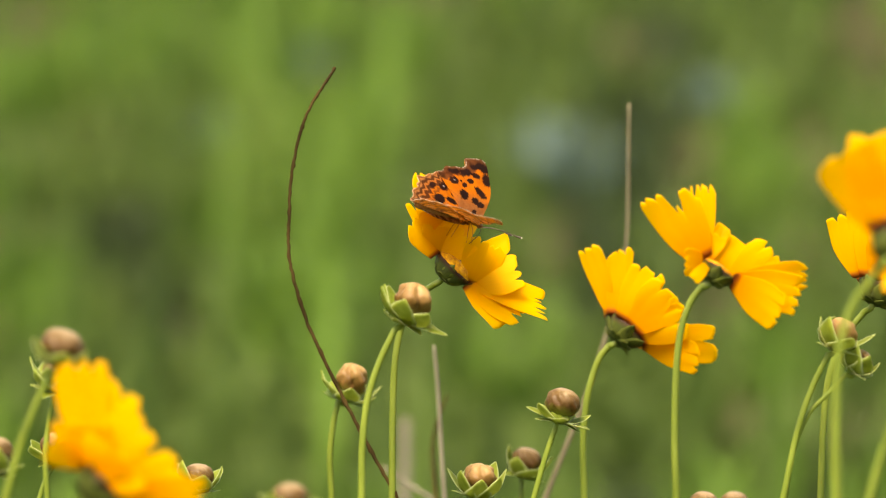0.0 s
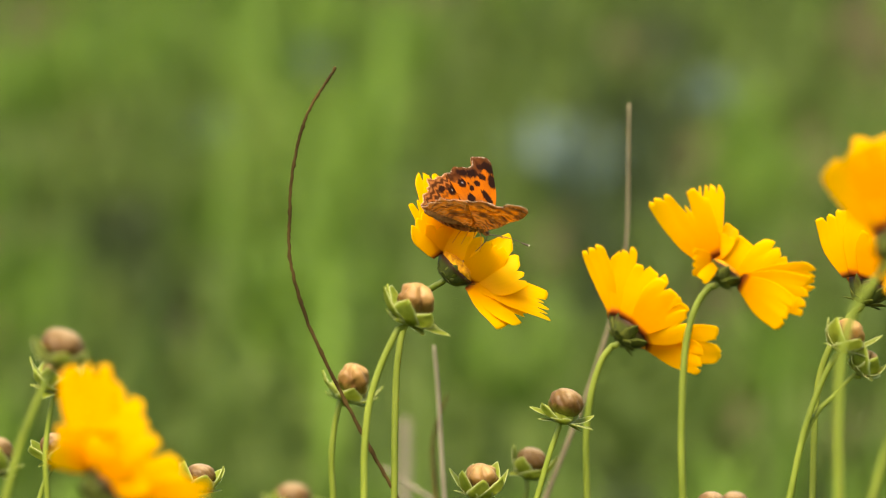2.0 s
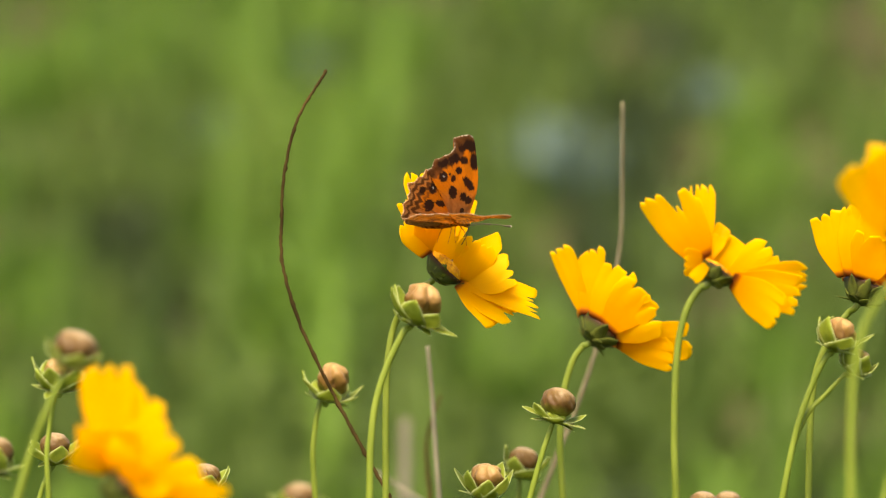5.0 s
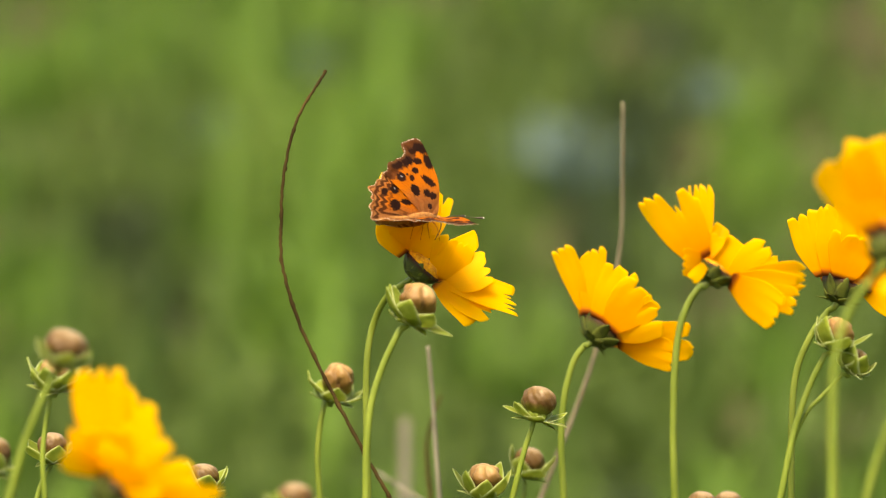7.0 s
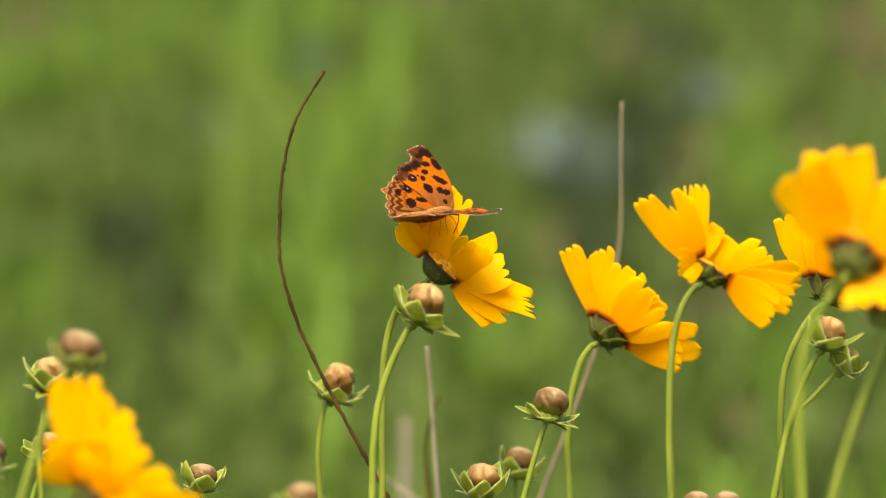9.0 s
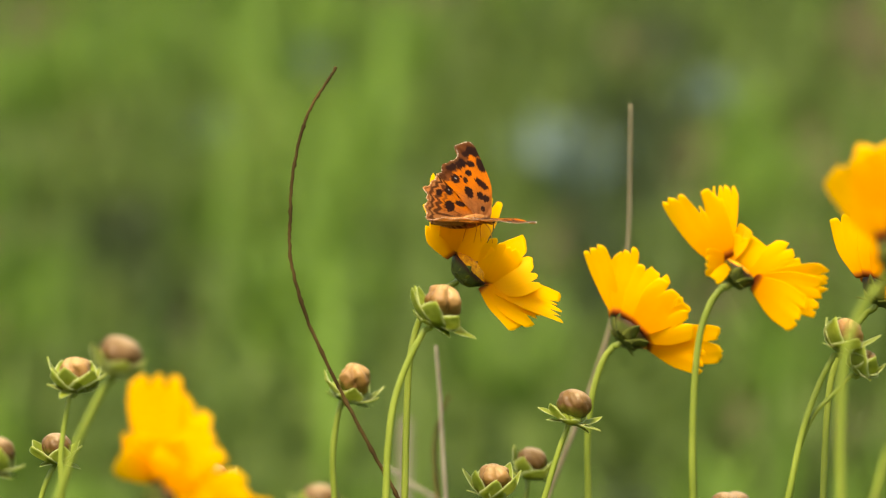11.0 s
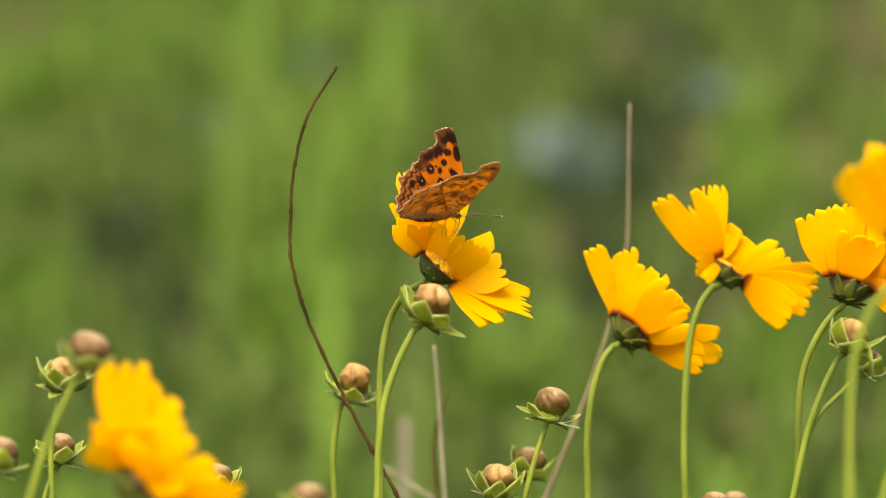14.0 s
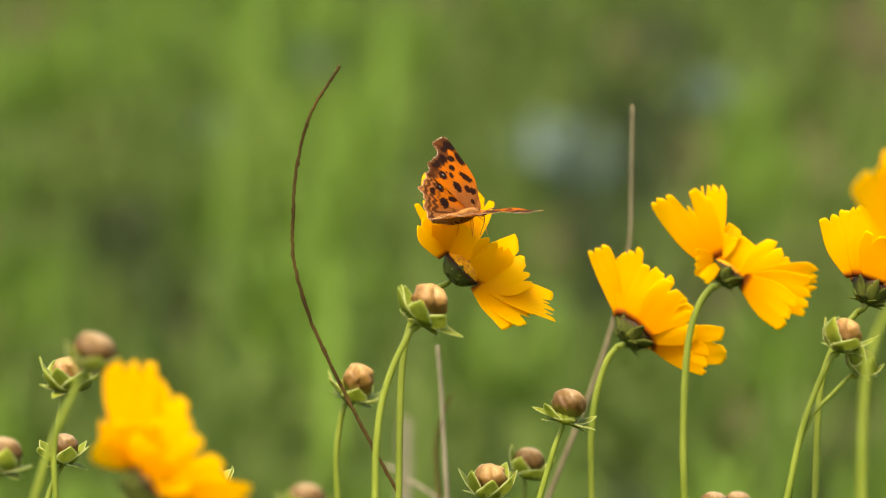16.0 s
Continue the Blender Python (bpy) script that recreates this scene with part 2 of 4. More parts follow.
def sheet(name, grid, thick, material, uv):
    """A closed thin leaf from a grid of points, with its thickness along its own normals."""
    rows, cols = len(grid), len(grid[0])
    top, low = [], []
    for i in range(rows):
        for j in range(cols):
            a = grid[min(i + 1, rows - 1)][j] - grid[max(i - 1, 0)][j]
            b = grid[i][min(j + 1, cols - 1)] - grid[i][max(j - 1, 0)]
            nrm = a.cross(b)
            nrm = nrm.normalized() if nrm.length > 1e-12 else Vector((0, 0, 1))
            top.append(grid[i][j] + nrm * thick / 2)
            low.append(grid[i][j] - nrm * thick / 2)
    verts = top + low
    n = rows * cols
    faces = []
    for i in range(rows - 1):
        for j in range(cols - 1):
            q = (i * cols + j, i * cols + j + 1, (i + 1) * cols + j + 1, (i + 1) * cols + j)
            faces.append(q)
            faces.append(tuple(n + k for k in reversed(q)))
    ring = [(0, j) for j in range(cols)] + [(i, cols - 1) for i in range(1, rows)]
    ring += [(rows - 1, j) for j in range(cols - 2, -1, -1)] + [(i, 0) for i in range(rows - 2, 0, -1)]
    ids = [i * cols + j for i, j in ring]
    for a, b in zip(ids, ids[1:] + ids[:1]):
        faces.append((b, a, n + a, n + b))
    uvs = [uv(i / (rows - 1), j / (cols - 1)) for i in range(rows) for j in range(cols)]
    me = mesh_of(name, verts, faces, material, True, uvs + uvs)
    for k in range(len(faces) - len(ids), len(faces)):
        me.polygons[k].use_smooth = False
    return me


def petal_mesh(tip, axis, width, rng, slant=0.0, notches=(), bend=0.1, cup=0.10):
    """A ray floret from its foot at the origin to its tip: a wedge with long pleats. Its end slants clockwise, and is cut by notches (place across, depth)."""
    length = tip.length
    along = tip.normalized()
    nrm = (axis - along * axis.dot(along)).normalized()
    across = along.cross(nrm)
    clockwise = 1 if nrm.dot(AHEAD) < 0 else -1
    rows, cols = 18, 57
    cuts = notches or [(k / 4 + rng.uniform(-0.07, 0.07), rng.uniform(0.05, 0.13)) for k in (1, 2, 3)]
    half = [0.045 + 0.28 * deep for p, deep in cuts]
    bounds = [0.0, *(p for p, deep in cuts), 1.0]
    tops = [rng.choice((-1, 1)) * rng.uniform(0.05, 0.12) for _ in bounds]
    ends = []
    for j in range(cols):
        c = j / (cols - 1) if clockwise > 0 else 1 - j / (cols - 1)
        dip = max([1.5 * deep * max(0.0, 1 - abs(c - p) / h) for (p, deep), h in zip(cuts, half)] + [0.0])
        tooth = sum(c > p for p, deep in cuts)
        low, high = bounds[tooth], bounds[tooth + 1]
        peak = tops[tooth] * ((c - low) / max(high - low, 0.01) - 0.5)
        ends.append(1 - dip + peak + slant * (0.5 - c) - 0.06 * abs(2 * c - 1) ** 7 + rng.uniform(-0.006, 0.006))
    ph = rng.uniform(0, 6)
    twist = rng.uniform(-0.08, 0.08)
    grid = []
    for i in range(rows):
        s = i / (rows - 1)
        line = []
        w = width * (0.40 + 0.60 * s + 0.24 * math.sin(math.pi * s))
        w *= 1 + 0.02 * math.sin(9 * s + ph)
        for j in range(cols):
            t = 2 * j / (cols - 1) - 1
            reach = s * (1 + (ends[j] - 1) * max(0, (s - 0.35) / 0.65) ** 1.4)
            lift = length * bend * (4 * reach * (1 - reach)) + width * cup * t * t * s
            lift += width * 0.035 * s * s * math.sin(ph + 2.2 * t + 3 * s) + width * 0.006 * s ** 2 * math.sin(2 * ph + 9 * t)
            lift += width * twist * t * s * s * 0.5
            line.append(along * (length * reach) + across * (w * t / 2) + nrm * lift)
        grid.append(line)
    return sheet("petal", grid, 0.00016, PETAL, lambda a, b: (b, a))


def bract_mesh(foot, out, axis, length, width, curl, material, rng, flare=0.5):
    """A pointed green scale: it leaves its foot outwards and curls up or back at its tip."""
    across = out.cross(axis).normalized()
    grid = []
    rows, cols = 9, 5
    twist = rng.uniform(-0.4, 0.4)
    pos, ang = foot.copy(), flare
    for i in range(rows):
        s = i / (rows - 1)
        d = out * math.cos(ang) + axis * math.sin(ang)
        nrm = axis * math.cos(ang) - out * math.sin(ang)
        w = (width * (0.85 + 0.6 * s) * (1 - s ** 2.0) + width * 0.03) * rng.uniform(0.9, 1.08)
        side = across * math.cos(twist * s) + nrm * math.sin(twist * s)
        hollow = nrm * math.cos(twist * s) - across * math.sin(twist * s)
        grid.append([pos + side * (w * t / 2) + hollow * (width * 0.11 * t * t * (1 - s * 0.6)) for t in (-1, -0.5, 0, 0.5, 1)])
        pos = pos + d * (length / (rows - 1))
        ang += curl / (rows - 1)
    return sheet("bract", grid, 0.00016, material, lambda a, b: (b, a))


def frame_axes(axis):
    a = axis.normalized()
    s = a.cross(Vector((0.2, 1, 0.1))).normalized()
    return a, s, a.cross(s)


def ball_mesh(name, centre, axis, r, high, lumps, rng, material, deep=0.42):
    """The bud's or seed head's closed knob, with overlapping folds that meet at its top."""
    a, s, o = frame_axes(axis)
    rows, cols = 22, 66
    verts, faces, uvs = [], [], []
    tw = rng.uniform(0.5, 0.9)
    amp = [rng.uniform(0.6, 1.3) for _ in range(lumps)]
    rise = [rng.uniform(-0.10, 0.12) for _ in range(lumps)]
    for i in range(rows + 1):
        th = math.pi * i / rows
        for k in range(cols):
            ph = 2 * math.pi * k / cols
            x = (ph + tw * th) / (2 * math.pi) * lumps
            fold = (x % 1.0)
            q = int(x) % lumps
            b = amp[q] * (0.75 * abs(math.sin(math.pi * fold)) ** 0.7 + 0.35 * fold - 0.7)
            way_out = s * math.cos(ph) * math.sin(th) + o * math.sin(ph) * math.sin(th) - a * math.cos(th)
            rr = r * (1 + 0.30 * deep * noise.noise(way_out * 1.9 + Vector((tw * 50, 0, 0)))) * (1 + deep * b * math.sin(th) ** 0.8 * (0.35 + 0.65 * i / rows))
            z = -math.cos(th) * high * (1 + 0.5 * deep * b * math.sin(th) + deep * rise[q] * math.sin(th) * abs(math.sin(math.pi * fold)) * i / rows)
            verts.append(centre + s * (rr * math.sin(th) ** 0.9 * math.cos(ph)) + o * (rr * math.sin(th) ** 0.9 * math.sin(ph)) + a * z)
            uvs.append((min(fold, 1 - fold) * 2, i / rows))
    for i in range(rows):
        for k in range(cols):
            q = (k + 1) % cols
            faces.append((i * cols + k, i * cols + q, (i + 1) * cols + q, (i + 1) * cols + k))
    return mesh_of(name, verts, faces, material, True, uvs)


def stem_line(points, base):
    """The stalk from its foot on the ground to its top; points from top to bottom."""
    world_points = [place(*p) for p in points]
    low, above = world_points[-1], world_points[-2]
    gap = (low - base).length
    slope = (above - low).normalized() * gap
    lower = []
    for k in range(7):
        t = k / 7
        a, b, c = 2 * t ** 3 - 3 * t * t + 1, 3 * t * t - 2 * t ** 3, t ** 3 - t * t
        lower.append(base * a + low * b + slope * c + Vector((0, 0, gap)) * (t ** 3 - 2 * t * t + t))
    return lower + spline(list(reversed(world_points)), 8)


def foot_of(points, lean=0.25):
    """Where the stalk stands: under its lowest seen point, a little back against its lean."""
    a, b = place(*points[-2]), place(*points[-1])
    slope = (a.x - b.x) / max(1e-6, (a - b).length)
    return Vector((b.x - lean * slope * b.z, b.y + 0.01, ground_z(b.x, b.y)))


def ground_z(x, y):
    rise = 0.16 * max(0.0, min(y, 30.0) - 3.0)
    return rise + 0.02 * noise.noise((x * 0.6, y * 0.6, 3.0)) * min(1, abs(y - 1.3))


MOVERS = []


def sway(thing, high, d, shifts, drops=()):
    """Rocks a plant on its foot: its head, high metres up, shifts by so many units at the depth d, and sinks by the drops."""
    MOVERS.append((thing, high, d, shifts, drops or [0] * len(shifts)))


def ray(right, up, near, width, slant=0.0, *notches):
    """A ray floret's tip from the flower's centre, the width of its end, the end's slant and its notches (place across, depth)."""
    return right, up, near, width, slant, notches


def flower(label, centre, axis, rim, petals, stem, d, shifts, seed, r=0.0013, calyx=36, eye=0.6, drops=(), group="coreopsis flowers"):
    """A coreopsis: stalk, a cup with two rings of bracts, a disc and toothed ray florets that leave the cup's rim."""
    rng = random.Random(seed)
    base = foot_of(stem)
    top = place(*centre, d)
    a = way(*axis)
    thing = root("coreopsis_flower", base, label, "flower", group)
    u = unit(d)
    neck = top - a * calyx * u
    line = stem_line(stem, base)
    line = [p for p in line if (neck - p).dot(a) > 9 * u or p.z < neck.z - 60 * u]
    line = line[:-1] + spline([line[-1], neck - a * 7 * u, neck + a * 4 * u], 5)
    part("stem", tube("stem", [p - base for p in line], r * 0.95, r * 0.8, STEM), thing)
    c = top - base
    aa, s, o = frame_axes(a)
    # the cup under the petals
    profile = [(0.18, -1.0), (0.42, -0.88), (0.60, -0.60), (0.70, -0.34), (0.82, -0.10), (0.80, 0.06)]
    m = 32
    verts, faces = [], []
    for pr, pz in profile:
        for k in range(m):
            ang = 2 * math.pi * k / m
            w = 1 + 0.05 * math.cos(8 * ang + 0.6) + 0.03 * noise.noise((3 * math.cos(ang), 3 * math.sin(ang), pz * 2 + seed))
            verts.append(c + (s * math.cos(ang) + o * math.sin(ang)) * (pr * rim * w * u) + a * (pz * calyx * u))
    for i in range(len(profile) - 1):
        for k in range(m):
            q = (k + 1) % m
            faces.append((i * m + k, i * m + q, i * m + m + q, i * m + m + k))
    faces.append(tuple(range(m - 1, -1, -1)))
    faces.append(tuple(range((len(profile) - 1) * m, len(profile) * m)))
    cal = part("calyx", mesh_of("calyx", verts, faces, CUP, True, [(k / m, pz) for pr, pz in profile for k in range(m)]), thing, "dark green cup of the flower head, red-brown at its rim")
    for k in range(8):
        ang = 2 * math.pi * (k + rng.uniform(-0.12, 0.12)) / 8
        out = s * math.cos(ang) + o * math.sin(ang)
        foot = c + out * (rim * 0.48 * u) - a * (calyx * 0.84 * u)
        part("bract", bract_mesh(foot, out, a, calyx * rng.uniform(1.0, 1.35) * u, rim * 0.50 * u, rng.uniform(-0.5, 0.2), CALYX, rng, rng.uniform(0.75, 1.2)), cal)
    for k in range(8):
        ang = 2 * math.pi * (k + 0.5 + rng.uniform(-0.2, 0.2)) / 8
        out = s * math.cos(ang) + o * math.sin(ang)
        foot = c + out * (rim * 0.34 * u) - a * (calyx * 0.96 * u)
        part("bract", bract_mesh(foot, out, a, calyx * rng.uniform(0.5, 0.8) * u, rim * 0.34 * u, rng.uniform(-0.4, 0.9), CALYX, rng, rng.uniform(0.0, 0.7)), cal)
    part("disc", ball_mesh("disc", c + a * 2 * u, a, rim * 0.72 * u, 22 * eye * u, 17, rng, DISC), thing, "golden disc of florets")
    for right, up, near, width, slant, notches in petals:
        tip = (RIGHT * right + UP * up - AHEAD * near) * u
        flat = (tip - a * tip.dot(a)).normalized() * (rim * 0.8 * u)
        facing = (a * 0.5 - AHEAD * 0.5 if axis[2] > 0 else a * 0.3 + AHEAD * 0.7).normalized()
        along = (tip - flat).normalized()
        shown = abs((facing - along * facing.dot(along)).normalized().dot(AHEAD))
        me = petal_mesh(tip - flat, facing, 1.1 * width * u / max(0.62, shown), rng, slant, notches, rng.uniform(0.0, 0.04), rng.uniform(0.0, 0.05))
        for v in me.vertices:
            v.co += c + flat
        part("petal", me, thing)
    sway(thing, c.z, d, shifts, drops)
    return thing


def bud(label, centre, axis, ball, high, stem, d, shifts, seed, bracts=(8, 46, 22, 0.55, 0.4), r=0.0011, lumps=6, group="coreopsis buds"):
    """A bud or spent head: stalk, knob and a ruff of pointed bracts (how many, long, wide, flare, curl)."""
    rng = random.Random(seed)
    base = foot_of(stem)
    u = unit(d)
    a = way(*axis)
    mid = place(*centre, d)
    thing = root("coreopsis_bud", base, label, "flower bud", group)
    neck = mid - a * (high * 1.42) * u
    line = stem_line(stem, base)
    line = [p for p in line if (p - neck).length > 10 * u]
    line = line[:-1] + spline([line[-1], neck - a * 5 * u, neck], 5)
    part("stem", tube("stem", [p - base for p in line], r * 0.95, r * 0.75, STEM), thing)
    c = mid - base
    deep, skin = (0.62, PEACH) if lumps == 5 else (0.24, BUD)
    part("knob", ball_mesh("knob", c, a, ball * 0.93 * u, high * 0.95 * u, 4 if lumps == 5 else 9, rng, skin, deep), thing, "ochre brown closed knob, green below")
    aa, s, o = frame_axes(a)
    cup = part("cup", ball_mesh("cup", c - a * high * 0.95 * u, a, ball * 0.62 * u, high * 0.48 * u, 8, rng, BRACT), thing, "green cup under the knob")
    count, long, wide, flare, curl = bracts
    # broad scales that clasp the knob, then narrow ones that stand off and turn back
    for k in range(count):
        ang = 2 * math.pi * (k + rng.uniform(-0.18, 0.18)) / count
        out = s * math.cos(ang) + o * math.sin(ang)
        foot = c + out * (ball * 0.46 * u) - a * (high * 1.30 * u)
        me = bract_mesh(foot, out, a, 1.15 * long * rng.uniform(0.85, 1.15) * u, 1.8 * wide * u, curl + rng.uniform(-0.5, 0.5), BRACT, rng, flare + rng.uniform(-0.15, 0.3))
        part("bract", me, cup)
    for k in range(count - 2):
        ang = 2 * math.pi * (k + 0.5 + rng.uniform(-0.3, 0.3)) / (count - 2)
        out = s * math.cos(ang) + o * math.sin(ang)
        foot = c + out * (ball * 0.3 * u) - a * (high * 1.38 * u)
        me = bract_mesh(foot, out, a, 0.8 * long * rng.uniform(0.7, 1.1) * u, 0.85 * wide * u, rng.uniform(-0.9, 0.9), BRACT, rng, 0.4 * flare + rng.uniform(-0.2, 0.3))
        part("bract", me, cup)
    sway(thing, c.z, d, shifts)
    return thing


# ---- meadow ----
def ground():
    xs = [-300, -120, -50, -20, -8, -4] + [-3 + 0.25 * i for i in range(25)] + [4, 8, 20, 50, 120, 300]
    ys = [-300, -120, -50, -20, -8, -4] + [-2 + 0.25 * i for i in range(49)] + [12, 16, 22, 30, 60, 120, 300]
    verts = [(x, y, ground_z(x, y)) for y in ys for x in xs]
    w = len(xs)
    faces = [(j * w + i, j * w + i + 1, (j + 1) * w + i + 1, (j + 1) * w + i) for j in range(len(ys) - 1) for i in range(w - 1)]
    return tagged(new("ground", mesh_of("ground", verts, faces, SOIL)), "mossy green-brown meadow soil on a gentle slope", "ground", "", "structure")


# Where which growth stands in the meadow behind: across, down, half width, half height, by kind.
LIME_PATCHES = [
    (450, 70, 40, 90), (480, 230, 75, 80), (432, 350, 40, 100), (560, 350, 36, 60),
]
FRESH_PATCHES = [
    (300, 60, 35, 80), (450, 80, 60, 170), (420, 330, 46, 150), (200, 90, 60, 60), (560, 40, 45, 60), (490, 230, 90, 80), (690, 70, 60, 60), (900, 640, 60, 60),
    (1400, 640, 50, 60), (640, 210, 60, 80), (1340, 290, 42, 120), (560, 350, 70, 120), (60, 520, 70, 60), (470, 510, 70, 60), (540, 580, 90, 70), (640, 510, 90, 60), (40, 140, 80, 60), (120, 60, 60, 50),
]
MID_PATCHES = [
    (860, 70, 80, 100), (870, 250, 60, 90), (45, 340, 60, 90), (680, 370, 44, 50), (670, 520, 85, 90), (1480, 520, 60, 80), (850, 480, 60, 130),
]
# Darker, lower blades, placed where the slope should come out darker in tone.
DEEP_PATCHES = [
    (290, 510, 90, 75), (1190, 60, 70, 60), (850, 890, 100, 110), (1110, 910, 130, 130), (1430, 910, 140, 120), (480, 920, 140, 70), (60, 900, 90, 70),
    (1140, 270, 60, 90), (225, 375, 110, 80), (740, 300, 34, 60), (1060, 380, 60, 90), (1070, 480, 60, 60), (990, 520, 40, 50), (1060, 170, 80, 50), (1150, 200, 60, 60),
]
DRY_PATCHES = [
    (60, 40, 100, 70), (1110, 60, 30, 50), (1530, 60, 60, 110), (150, 190, 50, 40), (1225, 260, 45, 70), (1430, 250, 40, 90),
    (955, 400, 55, 60), (1420, 400, 40, 60), (350, 545, 32, 80), (1250, 500, 60, 70), (1310, 720, 60, 60), (1500, 740, 60, 70),
]
GREY_PATCHES = [
    (1265, 150, 36, 24), (545, 95, 22, 40), (400, 215, 34, 28), (995, 252, 66, 46),
]
PATCHES = [(*p, kind) for kind, patches in (("lime", LIME_PATCHES), ("fresh", FRESH_PATCHES), ("mid", MID_PATCHES), ("deep", DEEP_PATCHES), ("dry", DRY_PATCHES), ("grey", GREY_PATCHES)) for p in patches]


def view_of(p):
    q = p - Vector((0, 0, EYE))
    d = q.dot(AHEAD)
    return (784 + q.dot(RIGHT) / unit(d), 441 - q.dot(UP) / unit(d)) if d > 0.3 else (9999, 9999)


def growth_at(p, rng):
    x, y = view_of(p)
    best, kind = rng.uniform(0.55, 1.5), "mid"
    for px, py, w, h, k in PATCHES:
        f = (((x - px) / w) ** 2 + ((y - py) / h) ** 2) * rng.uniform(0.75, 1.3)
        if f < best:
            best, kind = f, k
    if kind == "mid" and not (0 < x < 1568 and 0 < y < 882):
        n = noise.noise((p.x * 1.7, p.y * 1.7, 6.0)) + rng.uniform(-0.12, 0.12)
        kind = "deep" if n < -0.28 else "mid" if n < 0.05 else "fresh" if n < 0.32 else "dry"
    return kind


def meadow():
    rng = random.Random(7)
    data = {k: ([], []) for k in GRASS}

    def blade(kind, p, lean, h, w):
        verts, faces = data[kind]
        side = Vector((-lean.y, lean.x, 0))
        side = side.normalized() if side.length > 1e-6 else Vector((1, 0, 0))
        n = len(verts)
        for s, ww in ((0, 0.6), (0.4, 1.0), (0.75, 0.7)):
            q = p + Vector((0, 0, h * s * (1 - 0.15 * s))) + lean * (s * s)
            verts.append(q - side * (w * ww / 2))
            verts.append(q + side * (w * ww / 2))
        verts.append(p + Vector((0, 0, h * 0.86)) + lean)
        faces.extend([(n, n + 1, n + 3, n + 2), (n + 2, n + 3, n + 5, n + 4), (n + 4, n + 5, n + 6)])

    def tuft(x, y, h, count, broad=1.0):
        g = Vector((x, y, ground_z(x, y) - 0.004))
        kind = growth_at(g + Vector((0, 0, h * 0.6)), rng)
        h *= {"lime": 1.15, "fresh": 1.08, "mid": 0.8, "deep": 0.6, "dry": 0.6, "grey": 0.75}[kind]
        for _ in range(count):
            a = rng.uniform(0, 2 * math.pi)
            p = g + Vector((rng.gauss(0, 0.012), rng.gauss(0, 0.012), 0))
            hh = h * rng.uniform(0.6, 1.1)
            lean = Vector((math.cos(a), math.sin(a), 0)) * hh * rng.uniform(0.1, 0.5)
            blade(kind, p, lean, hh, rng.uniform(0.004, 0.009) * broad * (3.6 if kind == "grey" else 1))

    # thick growth on the near slope, thinning out gradually on all sides
    for _ in range(21000):
        y = 7.8 - 5.6 * rng.random() ** 0.8
        x = rng.uniform(-0.27, 0.27) * y
        if rng.random() < min(1, (0.27 - abs(x) / y) / 0.13) * min(1, (y - 2.2) / 0.7) * min(1, (7.8 - y) / 1.4):
            tuft(x, y, rng.uniform(0.04, 0.12), 6)
    for _ in range(420):
        y = rng.uniform(2.6, 6.4)
        x = rng.uniform(-0.22, 0.22) * y
        g = Vector((x, y, ground_z(x, y) - 0.004))
        h = rng.uniform(0.12, 0.34)
        a = rng.uniform(0, 2 * math.pi)
        kind = growth_at(g + Vector((0, 0, h * 0.6)), rng)
        blade("mid" if kind in ("dry", "grey") else kind, g, Vector((math.cos(a), math.sin(a), 0)) * h * rng.uniform(0.02, 0.16), h, rng.uniform(0.008, 0.018))
    for _ in range(88000):
        r, a = 22 * rng.random() ** 1.4, rng.uniform(0, 2 * math.pi)
        tuft(r * math.cos(a), 3.0 + r * math.sin(a), rng.uniform(0.05, 0.12) * (1 + 0.05 * r), 4, 2.0 + 0.35 * r)
    names = {"lime": ("lime_grass", "pale lime green tall meadow grass"), "fresh": ("fresh_grass", "bright yellow-green young meadow grass"), "mid": ("meadow_grass", "soft green meadow grass"),
             "deep": ("dark_grass", "dark green low grass"), "dry": ("dry_grass", "brownish dry grass"), "grey": ("grey_leaves", "blue-grey broad weed leaves")}
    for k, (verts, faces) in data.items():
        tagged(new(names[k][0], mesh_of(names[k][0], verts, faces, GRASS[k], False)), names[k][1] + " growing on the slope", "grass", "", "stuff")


ground()
meadow()


# ---- dry stalks ----
def stalk(name, label, points, r0, r1, material, shifts, seed, knots=0.0):
    rng = random.Random(seed)
    base = foot_of(points, 0.9)
    thing = root(name, base, label, "stalk", "dry stalks")
    line = stem_line(points, base)
    line = [p + Vector((rng.uniform(-1, 1), 0, 0)) * knots * 0.0009 for p in line]
    part("stalk", tube("stalk", [p - base for p in line], r0, r1, material, 9, knots, rng), thing)
    sway(thing, place(*points[0]).z - base.z, points[0][2], shifts)
    return thing


TIMES = [0, .5, 1, 1.5, 2, 2.5, 3, 3.5, 4, 4.2, 6.3, 6.5, 7, 7.5, 8, 8.5, 9, 9.2, 11.3, 11.5, 12, 12.5, 13, 13.5, 14, 14.5, 15, 15.5, 16]
TWIG_SHIFT = [0, -2, -11, -11, 1, -4, 3, 1, -23, -23, -10, -8, -16, -25, -11, -19, -19, -8, 7, 17, 14, 15, 9, 3, 3, 3, -1, 8, 8]
DRY_SHIFT = [0, -2, -8, -8, 0, -2, 1, 1, -16, -19, -10, -8, -11, -19, -10, -17, -13, -5, 9, 13, 10, 10, 7, 1, 1, 1, 0, 6, 6]
A_SHIFT = [0, -17, -51, -9, 5, -6, 21, 5, 13, 3, -31, -36, -55, -45, 11, -24, -22, 16, 33, -9, 78, 19, 20, 43, -27, 5, 4, -1, 15]
